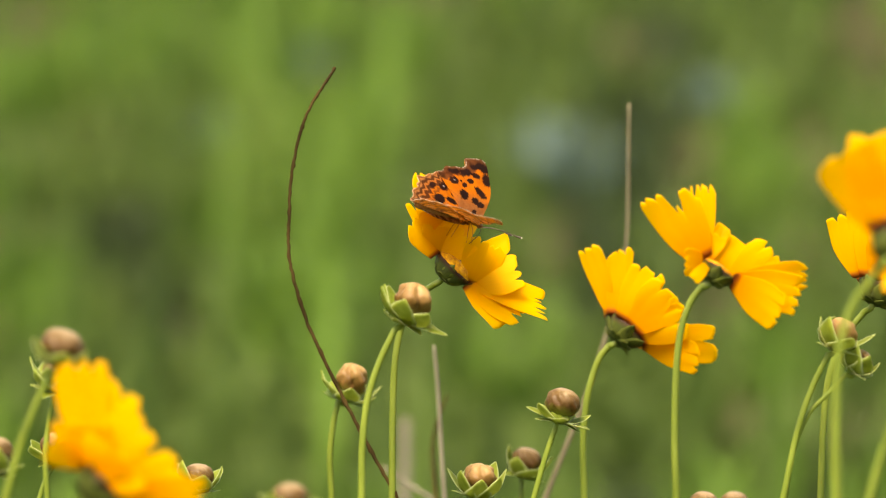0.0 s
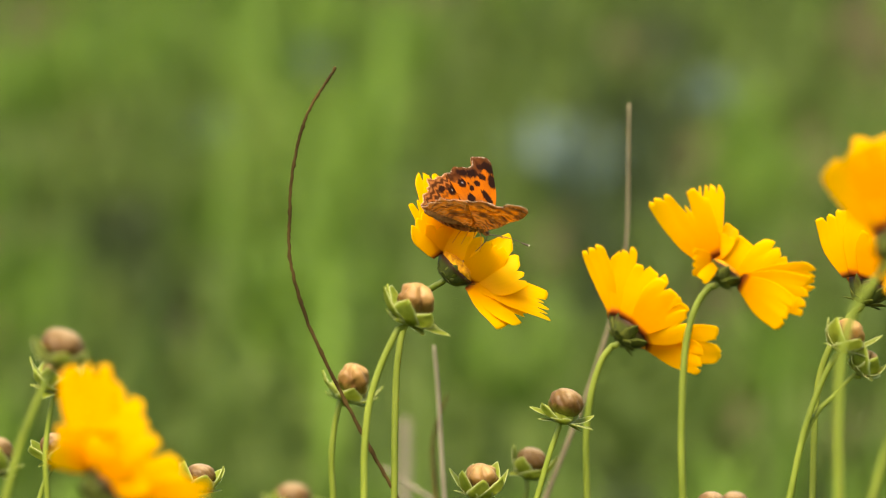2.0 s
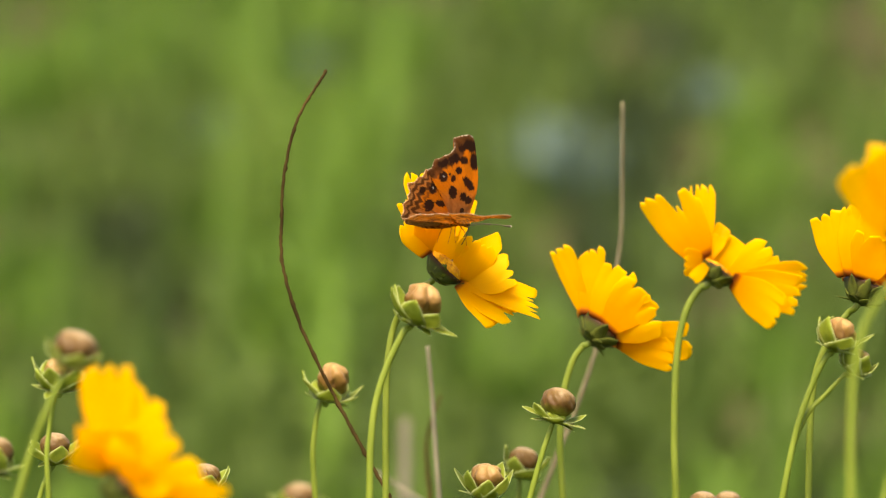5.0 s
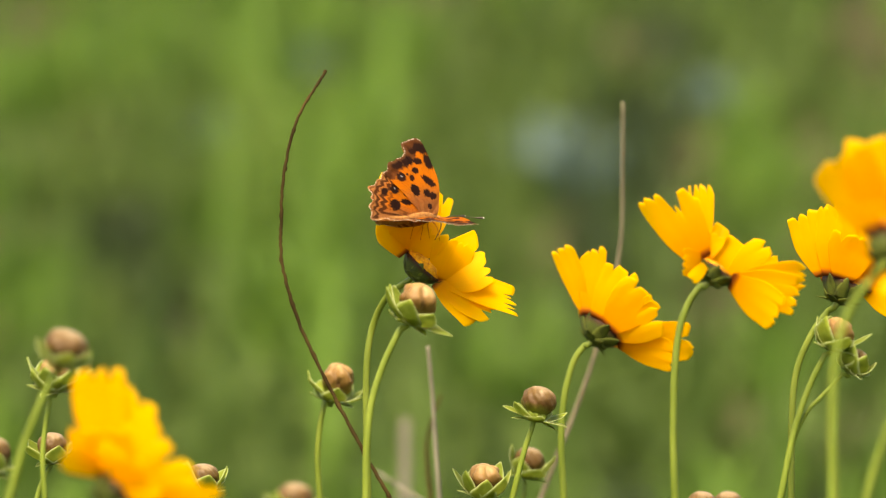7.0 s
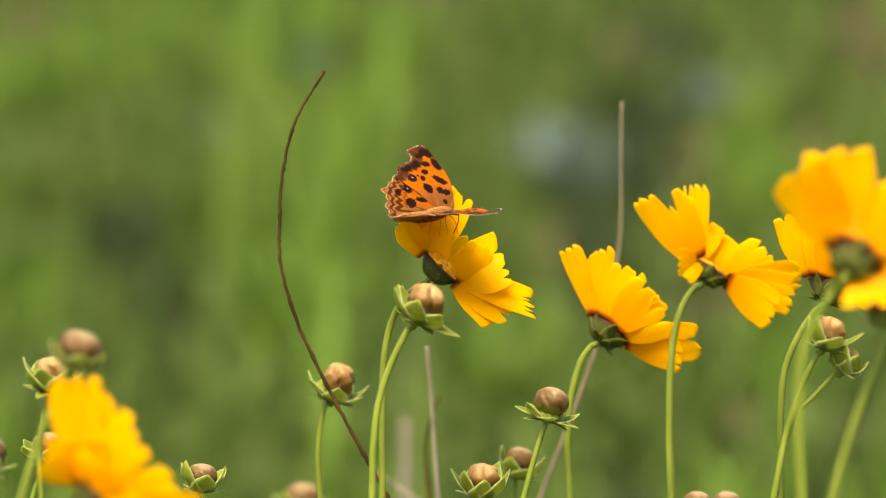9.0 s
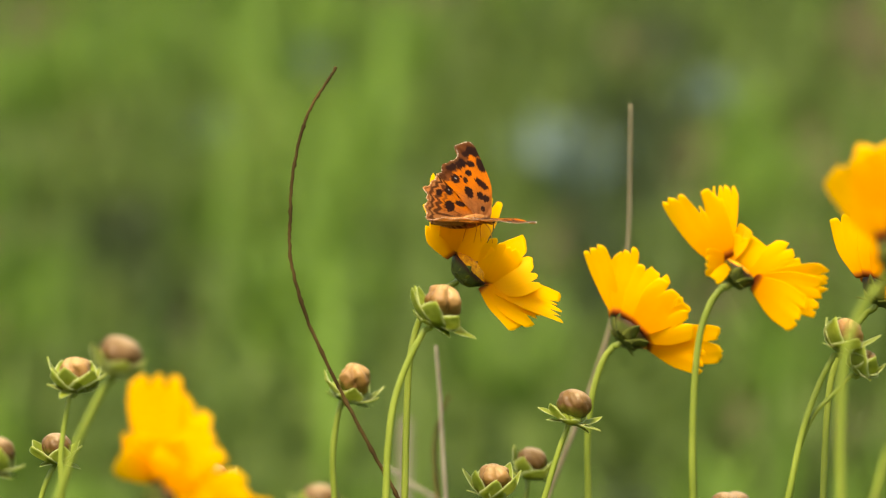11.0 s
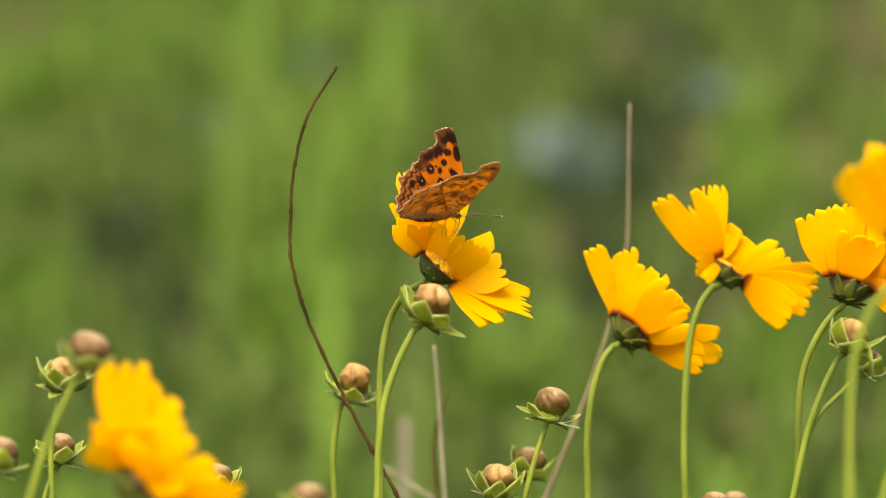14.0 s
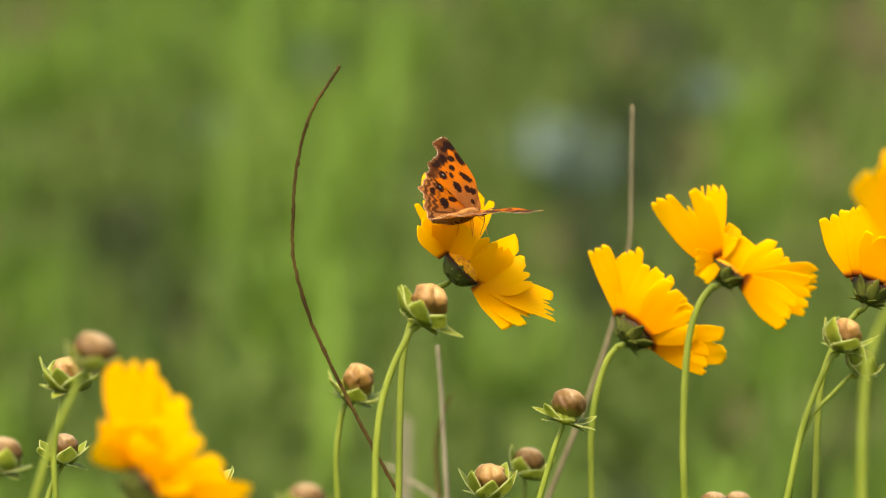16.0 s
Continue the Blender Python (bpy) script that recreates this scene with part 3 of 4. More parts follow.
B_SHIFT = [0, -10, -19, -26, 6, -4, 6, 2, -64, -74, -22, -18, -44, -73, 4, -34, -31, -10, 17, 29, 25, 32, 23, 13, 8, 14, 2, 28, 16]
C_SHIFT = [0, -17, -28, -15, 14, 3, 33, 4, 18, -6, -3, -9, -3, -31, 37, -5, -11, 7, 40, 20, 72, 22, 47, 11, 20, 18, 6, 38, 18]
D_SHIFT = [0, -43, -93, -26, -18, 3, 16, 2, -12, -32, -15, -10, -65, -85, -88, 36, -88, -74, 10, -76, 115, -8, 26, 14, -52, 52, -60, 54, -12]
E_SHIFT = [0, -22, -10, 2, 6, 0, 20, 24, 28, 56, 8, 24, -6, 22, -16, 42, -74, -16, 9, 25, 110, 57, 68, 34, 30, 14, 36, 28, 56]
E_DROP = [0, 0, 0, 0, 4, 4, 12, 16, 18, 18, 15, 15, 8, 15, 0, 25, 30, 26, 15, 15, 40, 34, 36, 18, 16, 14, 18, 15, 26]
F_DROP = [0, -1, 2, 5, 5, 0, 0, 5, 7, 7, 0, 6, 12, 9, 24, 12, 28, 10, 18, 8, 12, 14, 6, 16, 0, 5, 2, 5, -3]
F_SHIFT = [0, -16, -19, 15, 7, 24, 32, 52, 56, 56, 29, 22, 28, 16, -21, 20, -10, 50, 130, 112, 110, 138, 78, 117, 68, 73, 58, 60, 80]
BUD1_SHIFT = [0, 9, -12, 6, 5, 9, 3, 19, 22, 26, 14, 14, 9, 14, -2, 18, 23, 21, 57, 49, 40, 31, 46, 19, 34, 19, 25, 28, 29]
BUD2_SHIFT = [0, 0, -13, -16, 3, -7, 1, 1, -39, -53, -15, -12, -24, -62, 4, -16, -23, -9, 11, 19, 13, 19, 10, 4, 6, 7, -4, 9, 12]
BUD3_SHIFT = [0, -10, -38, -7, 6, -3, 16, 5, 19, 2, -32, -20, -42, -30, 17, -27, -20, 8, 23, -1, 60, 16, 23, 39, -18, 6, 11, -3, 11]
BUD4_SHIFT = [0, -10, -23, -16, 9, -2, 18, -2, 13, -8, -14, -14, 5, -31, 2, -8, -12, 2, 10, 10, 54, 16, 39, 7, 8, 10, 5, 22, 5]
BUD5_SHIFT = [0, 8, -12, -4, 3, 8, -6, 19, 9, 18, 5, 5, 9, 14, -12, 28, 6, 37, 31, 59, 15, 19, 50, 1, 33, 10, 21, 25, 19]
L1_SHIFT = [0, -21, -15, -3, 0, 14, 13, 37, 42, 40, 14, 17, 7, -9, -10, 25, 32, 14, 111, 77, 88, 124, 49, 103, 49, 49, 48, 49, 58]
L2_SHIFT = [0, 1, -5, -2, 0, 9, 1, 15, 3, -3, -3, -3, -5, -3, -11, -2, -13, -7, 8, 14, -2, 8, 26, 8, 9, 15, 1, 23, 15]
L0_SHIFT = [0, 1, -5, -2, 0, 9, 1, 17, 5, 5, -3, -3, -5, -3, -11, 10, -12, -4, 34, 17, 36, 8, 28, 8, 11, 17, 2, 24, 17]
DB_SHIFT = [0, -11, -25, -14, 13, 3, 27, 1, 21, 1, -19, -11, -6, -46, 13, -23, -20, 2, 11, 15, 55, 14, 40, 10, 20, 8, 5, 30, 8]

stalk("dry_twig", "thin curved brown dry twig rising between the buds",
      [(594, 119, 1.31), (574, 150, 1.31), (549, 190, 1.31), (533, 230, 1.31), (521, 280, 1.31), (514, 335, 1.31), (511, 400, 1.31), (512, 455, 1.31), (524, 510, 1.31), (545, 575, 1.31), (575, 640, 1.31), (607, 704, 1.31), (640, 768, 1.31), (672, 826, 1.31), (702, 880, 1.31), (728, 930, 1.31)],
      0.00068, 0.00050, TWIG, TWIG_SHIFT, 3, 0.2)
stalk("dry_stalk", "straight pale brown dry stalk behind the flowers",
      [(1113, 184, 1.42), (1112, 300, 1.42), (1108, 432, 1.42), (1082, 560, 1.42), (1048, 670, 1.42), (1010, 770, 1.42), (966, 880, 1.42)],
      0.00105, 0.00048, WEATHERED, DRY_SHIFT, 4, 0.06)
stalk("dry_stalk", "pale grey dry stalk standing behind the buds",
      [(768, 612, 1.40), (775, 690, 1.40), (780, 780, 1.40), (787, 890, 1.40)], 0.0010, 0.0006, STRAW, DRY_SHIFT, 5, 0.06)
stalk("dry_stalk", "thick pale dead stalk, broken off short",
      [(717, 742, 1.75), (717, 800, 1.75), (715, 890, 1.75)], 0.0030, 0.0026, STRAW, [0] * 29, 6, 0.04)
stalk("dry_stalk", "thin brown dry grass stalk",
      [(792, 700, 1.44), (772, 752, 1.44), (765, 800, 1.44), (772, 890, 1.44)], 0.0008, 0.0004, TWIG, DRY_SHIFT, 7, 0.06)
stalk("dry_stalk", "thin pale dry grass stalk lying aslant",
      [(676, 826, 1.48), (712, 850, 1.48), (765, 884, 1.48), (800, 910, 1.48)], 0.0009, 0.0006, STRAW, DRY_SHIFT, 8, 0.06)

# ---- flowers ----
flower("golden yellow coreopsis flower, tilted, on a curved green stem", (802, 474), (0.70, 0.71, 0.05), 46,
       [ray(-56, 166, -40, 36, 0.0, (0.35, 0.10), (0.7, 0.06)), ray(-66, 120, 0, 40, 0.0), ray(-2, 152, -110, 62), ray(32, 134, -110, 50),
        ray(-58, 98, 25, 70, -0.28, (0.2, 0.05), (0.42, 0.10), (0.6, 0.04)), ray(-18, 74, 12, 64, 0.1), ray(22, 62, 6, 70), ray(64, 44, 4, 66),
        ray(112, 14, -6, 92, 0.08, (0.36, 0.07), (0.66, 0.04), (0.82, 0.07)), ray(164, -70, -4, 44, -0.14, (0.34, 0.08), (0.44, 0.10), (0.66, 0.12), (0.80, 0.08)),
        ray(124, -80, 6, 62), ray(98, -88, 14, 62, -0.12, (0.2, 0.04), (0.6, 0.05))],
       [(768, 504, 1.30), (738, 526, 1.305), (712, 575, 1.31), (699, 640, 1.31), (695, 740, 1.31), (694, 882, 1.31)], 1.30, A_SHIFT, 11, 0.0013, 29, 0.7)
flower("golden yellow coreopsis flower, seen from its underside, on a curved stem", (1109, 584), (0.66, 0.72, -0.22), 48,
       [ray(-68, 146, 10, 36, -0.02, (0.28, 0.05), (0.62, 0.04)), ray(-12, 140, 15, 42, -0.20, (0.4, 0.05), (0.7, 0.04)), ray(40, 106, 45, 58, -0.08, (0.28, 0.07), (0.72, 0.10)),
        ray(76, 68, 55, 74, 0.05, (0.30, 0.10), (0.68, 0.12)), ray(98, 24, 55, 66, 0.1, (0.28, 0.11), (0.6, 0.13)), ray(156, -26, 25, 62, -0.06, (0.42, 0.10), (0.7, 0.03)),
        ray(124, -52, 35, 50, -0.1, (0.4, 0.06), (0.75, 0.08)), ray(16, 92, -70, 64), ray(70, 30, -70, 80)],
       [(1078, 612, 1.345), (1058, 640, 1.345), (1040, 700, 1.345), (1032, 780, 1.345), (1034, 882, 1.345)], 1.345, B_SHIFT, 12, 0.0013, 31, 0.4)
flower("golden yellow coreopsis flower with deeply notched petals, facing up", (1270, 480), (0.58, 0.80, -0.16), 42,
       [ray(-95, 136, 10, 84, 0.2, (0.12, 0.06), (0.32, 0.03), (0.54, 0.20), (0.62, 0.19), (0.95, 0.12)), ray(-25, 152, -10, 40, 0.03, (0.16, 0.15), (0.4, 0.05), (0.72, 0.06)),
        ray(-60, 14, 25, 40, 0.1), ray(-46, 66, 0, 52, 0.1), ray(-8, 70, 0, 50, 0.1), ray(17, 80, -50, 26, 0.0, (0.98, 0.02)), ray(52, 48, -60, 54, 0.1, (0.95, 0.04)), ray(101, 35, -40, 62, 0.0, (0.3, 0.10), (0.62, 0.05)),
        ray(157, -8, 0, 50, -0.02, (0.34, 0.05), (0.58, 0.04), (0.78, 0.08)), ray(142, -44, 30, 62, 0.0, (0.3, 0.05), (0.55, 0.06), (0.8, 0.05)),
        ray(106, -77, 45, 58, -0.05, (0.32, 0.06), (0.64, 0.07)), ray(-46, -16, 40, 20, 0.0, (0.4, 0.06))],
       [(1250, 498, 1.255), (1222, 535, 1.255), (1204, 590, 1.255), (1196, 670, 1.255), (1194, 780, 1.255), (1197, 882, 1.255)], 1.255, C_SHIFT, 13, 0.0013, 26, 0.4)
flower("golden yellow coreopsis flower, cupped upwards, beside two buds", (1558, 506), (0.40, 0.90, -0.15), 46,
       [ray(-52, 131, 20, 84, -0.08, (0.2, 0.05), (0.38, 0.03), (0.70, 0.04), (0.84, 0.06)), ray(-6, 136, 30, 66, 0.0, (0.14, 0.06), (0.5, 0.05)), ray(48, 124, 20, 74), ray(92, 92, 10, 74),
        ray(122, 48, 20, 68), ray(10, 100, -80, 80), ray(60, 70, -60, 80), ray(88, -48, 30, 34, 0.0, (0.5, 0.1)), ray(20, 84, 60, 74)],
       [(1540, 540, 1.30), (1500, 590, 1.30), (1470, 655, 1.30), (1458, 740, 1.30), (1452, 882, 1.30)], 1.30, D_SHIFT, 14, 0.0013, 37, 0.4)
flower("golden yellow coreopsis flower on a tall stem above the others", (1585, 432), (0.42, 0.66, -0.60), 52,
       [ray(-98, 160, 40, 100, -0.06, (0.4, 0.05), (0.7, 0.05)), ray(-62, 150, 30, 60), ray(-24, 196, 10, 110, 0.0, (0.3, 0.05), (0.65, 0.06)), ray(50, 144, 0, 96), ray(112, 110, 0, 90),
        ray(160, 20, 20, 86), ray(112, -74, 50, 80), ray(26, -84, 60, 76), ray(40, 100, -40, 90)],
       [(1560, 472, 1.12), (1512, 535, 1.12), (1485, 620, 1.12), (1478, 740, 1.12), (1480, 882, 1.12)], 1.12, E_SHIFT, 15, 0.0013, 40, 0.4, E_DROP)
flower("golden yellow coreopsis flower, low and near the camera", (182, 852), (0.72, 0.68, -0.10), 50,
       [ray(-45, 209, -20, 88, 0.0, (0.42, 0.05), (0.72, 0.10)), ray(26, 170, -20, 88, 0.14, (0.3, 0.06), (0.66, 0.07)), ray(73, 110, 10, 82, 0.1, (0.35, 0.05), (0.65, 0.06)),
        ray(-92, 61, 30, 48, 0.0, (0.5, 0.02)), ray(-36, 105, 35, 97, 0.1), ray(16, 62, 50, 84, 0.1), ray(60, 26, 40, 70, 0.1), ray(88, 40, -10, 56), ray(140, 16, 10, 88, 0.0, (0.35, 0.05), (0.65, 0.05)), ray(184, -37, 20, 78)],
       [(170, 880, 1.11), (150, 940, 1.11), (145, 1000, 1.11)], 1.11, F_SHIFT, 16, 0.0013, 46, 0.5, F_DROP)

# ---- buds ----
bud("plump ochre coreopsis bud in a ruff of green bracts", (731, 532), (0.42, 0.88, 0.10), 34, 33,
    [(703, 575, 1.265), (672, 640, 1.265), (650, 710, 1.265), (641, 790, 1.265), (640, 882, 1.265)], 1.265, BUD1_SHIFT, 47, (8, 62, 32, 0.2, 0.5), 0.0013, 5)
bud("ochre coreopsis bud behind the bent twig", (622, 672), (0.30, 0.93, 0.15), 30, 30,
    [(600, 706, 1.35), (590, 750, 1.35), (584, 810, 1.35), (587, 882, 1.35)], 1.35, BUD2_SHIFT, 22, (7, 50, 28, 0.25, 0.6), 0.0012, 5)
bud("round brown coreopsis bud above flat spread bracts", (996, 713), (0.28, 0.95, 0.05), 33, 27,
    [(986, 750, 1.29), (968, 800, 1.29), (948, 870, 1.29), (940, 900, 1.29)], 1.29, BUD3_SHIFT, 23, (7, 44, 20, 0.25, 0.2), 0.0011, 6)
bud("small brown coreopsis bud, a little out of focus", (932, 815), (0.22, 0.96, 0.1), 28, 24,
    [(926, 845, 1.37), (923, 870, 1.37), (920, 900, 1.37)], 1.37, BUD4_SHIFT, 24, (6, 46, 28, 0.45, 0.5), 0.001, 6)
bud("ochre coreopsis bud with upright pointed bracts", (850, 848), (0.20, 0.95, 0.2), 30, 28,
    [(842, 882, 1.29), (838, 910, 1.29), (836, 960, 1.29)], 1.29, BUD5_SHIFT, 25, (7, 56, 27, 0.6, 0.7), 0.0011, 5)
bud("brown coreopsis bud, near the camera", (111, 611), (0.30, 0.94, 0.1), 42, 29,
    [(92, 655, 1.16), (64, 715, 1.16), (35, 790, 1.16), (10, 882, 1.16)], 1.16, L1_SHIFT, 26, (6, 46, 28, 0.45, 0.5), 0.0013, 6)
bud("green coreopsis bud with spread bracts", (104, 658), (0.05, 0.98, 0.12), 31, 27,
    [(94, 700, 1.26), (86, 750, 1.26), (80, 810, 1.26), (84, 882, 1.26)], 1.26, L0_SHIFT, 27, (8, 60, 32, 0.5, 0.6), 0.001, 5)
bud("ochre coreopsis bud half behind a flower", (98, 789), (0.12, 0.97, 0.1), 28, 24,
    [(90, 830, 1.30), (76, 862, 1.30), (66, 900, 1.30)], 1.30, L2_SHIFT, 28, (6, 44, 27, 0.5, 0.6), 0.001, 6)
bud("ochre coreopsis bud low beside the other buds", (-8, 800), (0.15, 0.97, 0.1), 34, 28,
    [(-14, 840, 1.22), (-20, 870, 1.22), (-24, 900, 1.22)], 1.22, L2_SHIFT, 29, (6, 44, 28, 0.5, 0.6), 0.001)
bud("ochre coreopsis bud behind the low flower", (352, 842), (0.15, 0.97, 0.1), 28, 22,
    [(350, 882, 1.29), (350, 905, 1.29), (352, 940, 1.29)], 1.29, BUD5_SHIFT, 30, (6, 50, 26, 0.6, 0.5), 0.001)
bud("pale ochre coreopsis bud, out of focus", (514, 880), (0.1, 0.98, 0.1), 34, 26,
    [(512, 915, 1.50), (510, 940, 1.50), (508, 980, 1.50)], 1.50, BUD1_SHIFT, 31, (8, 44, 22, 0.4, 0.4), 0.001)
bud("ochre coreopsis bud, low", (1246, 893), (0.1, 0.98, 0.1), 28, 24,
    [(1244, 925, 1.34), (1243, 950, 1.34), (1240, 990, 1.34)], 1.34, C_SHIFT, 32, (8, 44, 22, 0.4, 0.4), 0.001)
bud("ochre coreopsis bud, low", (1300, 893), (0.1, 0.98, 0.1), 28, 24,
    [(1298, 925, 1.36), (1297, 950, 1.36), (1295, 990, 1.36)], 1.36, DRY_SHIFT, 33, (8, 44, 22, 0.4, 0.4), 0.001)
bud("ochre and green coreopsis bud under a flower", (1488, 588), (0.35, 0.92, 0.1), 29, 26,
    [(1470, 620, 1.27), (1440, 680, 1.27), (1412, 760, 1.27), (1386, 882, 1.27)], 1.27, DB_SHIFT, 34, (6, 54, 30, 0.5, 0.8), 0.0012, 5)
bud("small green coreopsis bud on a slanting side shoot", (1522, 638), (0.45, 0.88, 0.1), 21, 20,
    [(1498, 662, 1.272), (1462, 700, 1.272), (1430, 735, 1.272), (1404, 800, 1.272), (1390, 882, 1.272)], 1.272, DB_SHIFT, 35, (6, 46, 30, 0.5, 0.9), 0.0009, 5)
bud("green coreopsis bud on a tall stem, near the camera", (1640, 550), (0.1, 0.98, 0.1), 28, 26,
    [(1636, 610, 1.13), (1600, 700, 1.13), (1562, 800, 1.13), (1538, 882, 1.13)], 1.13, E_SHIFT, 36, (8, 46, 22, 0.6, 0.4), 0.0013)


# ---- butterfly ----
W = 0.000189  # metres to one unit of the wing plans below


def smooth_outline(points, rng, steps, scallop):
    """The wing's edge, with fine scallops."""
    line = spline([Vector((u, v, 0)) for u, v in points], steps)
    return [(p.x + rng.uniform(-scallop, scallop), p.y + rng.uniform(-scallop, scallop)) for p in line]


FORE = [(0, 0), (8, 8), (15, 31), (19, 52), (21, 76), (20, 100), (16, 126), (10, 147), (2, 157), (-10, 157), (-22, 153), (-32, 149), (-33, 144), (-28, 136), (-33, 127), (-40, 120), (-50, 117), (-58, 111), (-68, 109), (-72, 100), (-74, 93), (-82, 89), (-78, 80), (-56, 54), (-36, 26), (-18, 3)]
HIND = [(-6, 0), (-32, 28), (-58, 60), (-80, 88), (-86, 86), (-91, 77), (-99, 74), (-105, 65), (-118, 62), (-118, 55), (-114, 47), (-118, 40), (-115, 34), (-123, 25), (-120, 17), (-121, 9), (-124, 2), (-114, -5), (-96, -10), (-66, -14), (-32, -11), (-12, -5)]
ORANGE, BLACK, BROWN, TAN = Vector((0.54, 0.145, 0.006)), Vector((0.013, 0.005, 0.004)), Vector((0.095, 0.034, 0.011)), Vector((0.27, 0.13, 0.05))
# dark spots: along the body, outwards, half lengths, turn
FORE_SPOTS = [(-28, 54, 7.5, 10.5, 0.2), (2, 72, 14, 6.5, -0.75), (-6, 48, 6, 7, 0), (4, 43, 7, 6.5, 0), (-5, 23, 3.5, 5, 0), (-19, 93, 5.5, 5.5, 0), (-29, 78, 4.5, 6, 0), (-37, 85, 2.6, 2.6, 0),
              (-50, 79, 7.5, 8.5, 0), (-10, 112, 8.5, 6, 0), (12, 112, 8, 14, 0.1), (2, 138, 14, 9, -0.3), (-14, 132, 7, 6, 0), (-30, 113, 11, 8, 0.3), (-52, 104, 11, 7, 0.4)]
HIND_SPOTS = [(-67, 57, 7.5, 8.5, 0), (-46, 49, 4.5, 6, 0), (-48, 32, 10, 5, -0.2), (-71, 27, 9, 9, 0), (-88, 52, 6, 5, 0.6)]
EYES = [(-50, 80), (-67, 58)]


def upper_side(u, v, edge, spots, hind):
    """The colours of the upper side: orange, black spots, a brown jagged border, dusky hair near the body."""
    n = noise.noise((u * 0.05, v * 0.05, 1.3 + hind))
    fine = noise.noise((u * 0.32, v * 0.32, 5.1 + hind))
    c = ORANGE * (1 + 0.2 * n + 0.12 * fine)
    far = math.hypot(u + (20 if hind else 8), v)
    dusk = max(0.0, min(1.0, (70 - far + 12 * n) / 36)) if not hind else max(0.0, min(1.0, (26 - v + 9 * n) / 18))
    c = c.lerp(BROWN.lerp(TAN, 0.5 + 0.4 * fine), 0.82 * dusk)
    # veins
    ray = math.atan2(v + 4, -u + 26) * 9.5
    vein = abs(ray % 1.0 - 0.5)
    if vein > 0.465 and far > 30:
        c = c.lerp(BROWN, 0.45)
    if hind:
        zigzag = 2 * abs(ray % 1.0 - 0.5)
        if edge < 27:
            c = c.lerp(Vector((0.40, 0.175, 0.058)), 0.8 if edge < 13 else 0.4)
        for at, wave, half, deep in ((3.0, 2.0, 1.5, 0.8), (9.5, 6.5, 3.4, 0.96), (22, 9.0, 5.6, 0.94), (35, 6.0, 3.2, 0.7)):
            off = abs(edge - at - wave * (zigzag - 0.5) + 1.6 * fine)
            if off < half:
                c = c.lerp(Vector((0.042, 0.013, 0.005)), deep * min(1, (half - off) / 1.0))
    elif edge + 3.5 * fine + 3.0 * abs(math.sin(ray * math.pi)) < 25:
        f = 25 - edge - 3.5 * fine - 3.0 * abs(math.sin(ray * math.pi))
        c = c.lerp(BLACK.lerp(BROWN, max(0, min(1, 0.36 + 1.5 * noise.noise((u * 0.11, v * 0.11, 3.3))))), 0.93 * min(1, f / 4))
    for su, sv, a, b, turn in spots:
        du, dv = u - su, v - sv
        x, y = du * math.cos(turn) + dv * math.sin(turn), -du * math.sin(turn) + dv * math.cos(turn)
        f = 0.8 * ((x / a) ** 2 + (y / b) ** 2) + 0.6 * fine
        if f < 1.2:
            c = c.lerp(BLACK, min(1, (1.2 - f) / 0.25))
    for eu, ev in EYES:
        if math.hypot(u - eu, v - ev) < 1.5:
            c = Vector((0.34, 0.35, 0.40))
    if edge < 6 and not hind:
        c = c.lerp(BROWN.lerp(TAN, 0.1 + 0.5 * fine), min(1, (6 - edge) / 3))
    if edge < 0.9 and fine > 0.0:
        c = c.lerp(Vector((0.75, 0.68, 0.55)), 0.85)
    return c


def under_side(u, v, edge, spots, hind):
    """The underside: ochre and brown marbling in streaks across the wing."""
    far, ray = math.hypot(u + 14, v + 4), math.atan2(v + 4, -u + 26)
    n = noise.noise((u * 0.05, v * 0.05, 8.3))
    streak = noise.noise((far * 0.22 + 2.0 * n, ray * 5.0, 2.2 + hind))
    fine = noise.noise((far * 0.6, ray * 14.0, 4.4))
    c = Vector((0.84, 0.265, 0.018)).lerp(Vector((0.19, 0.046, 0.008)), max(0, min(1, 0.16 + 2.8 * streak + 0.4 * n)))
    if fine > 0.27:
        c = c.lerp(Vector((0.80, 0.46, 0.16)), min(0.8, (fine - 0.27) * 5))
    if abs(far - 62 - 7 * n) < 8:
        c = c.lerp(Vector((0.10, 0.032, 0.012)), 0.45)
    if edge < 1.0:
        c = c.lerp(Vector((0.66, 0.56, 0.42)), 0.7)
    return c


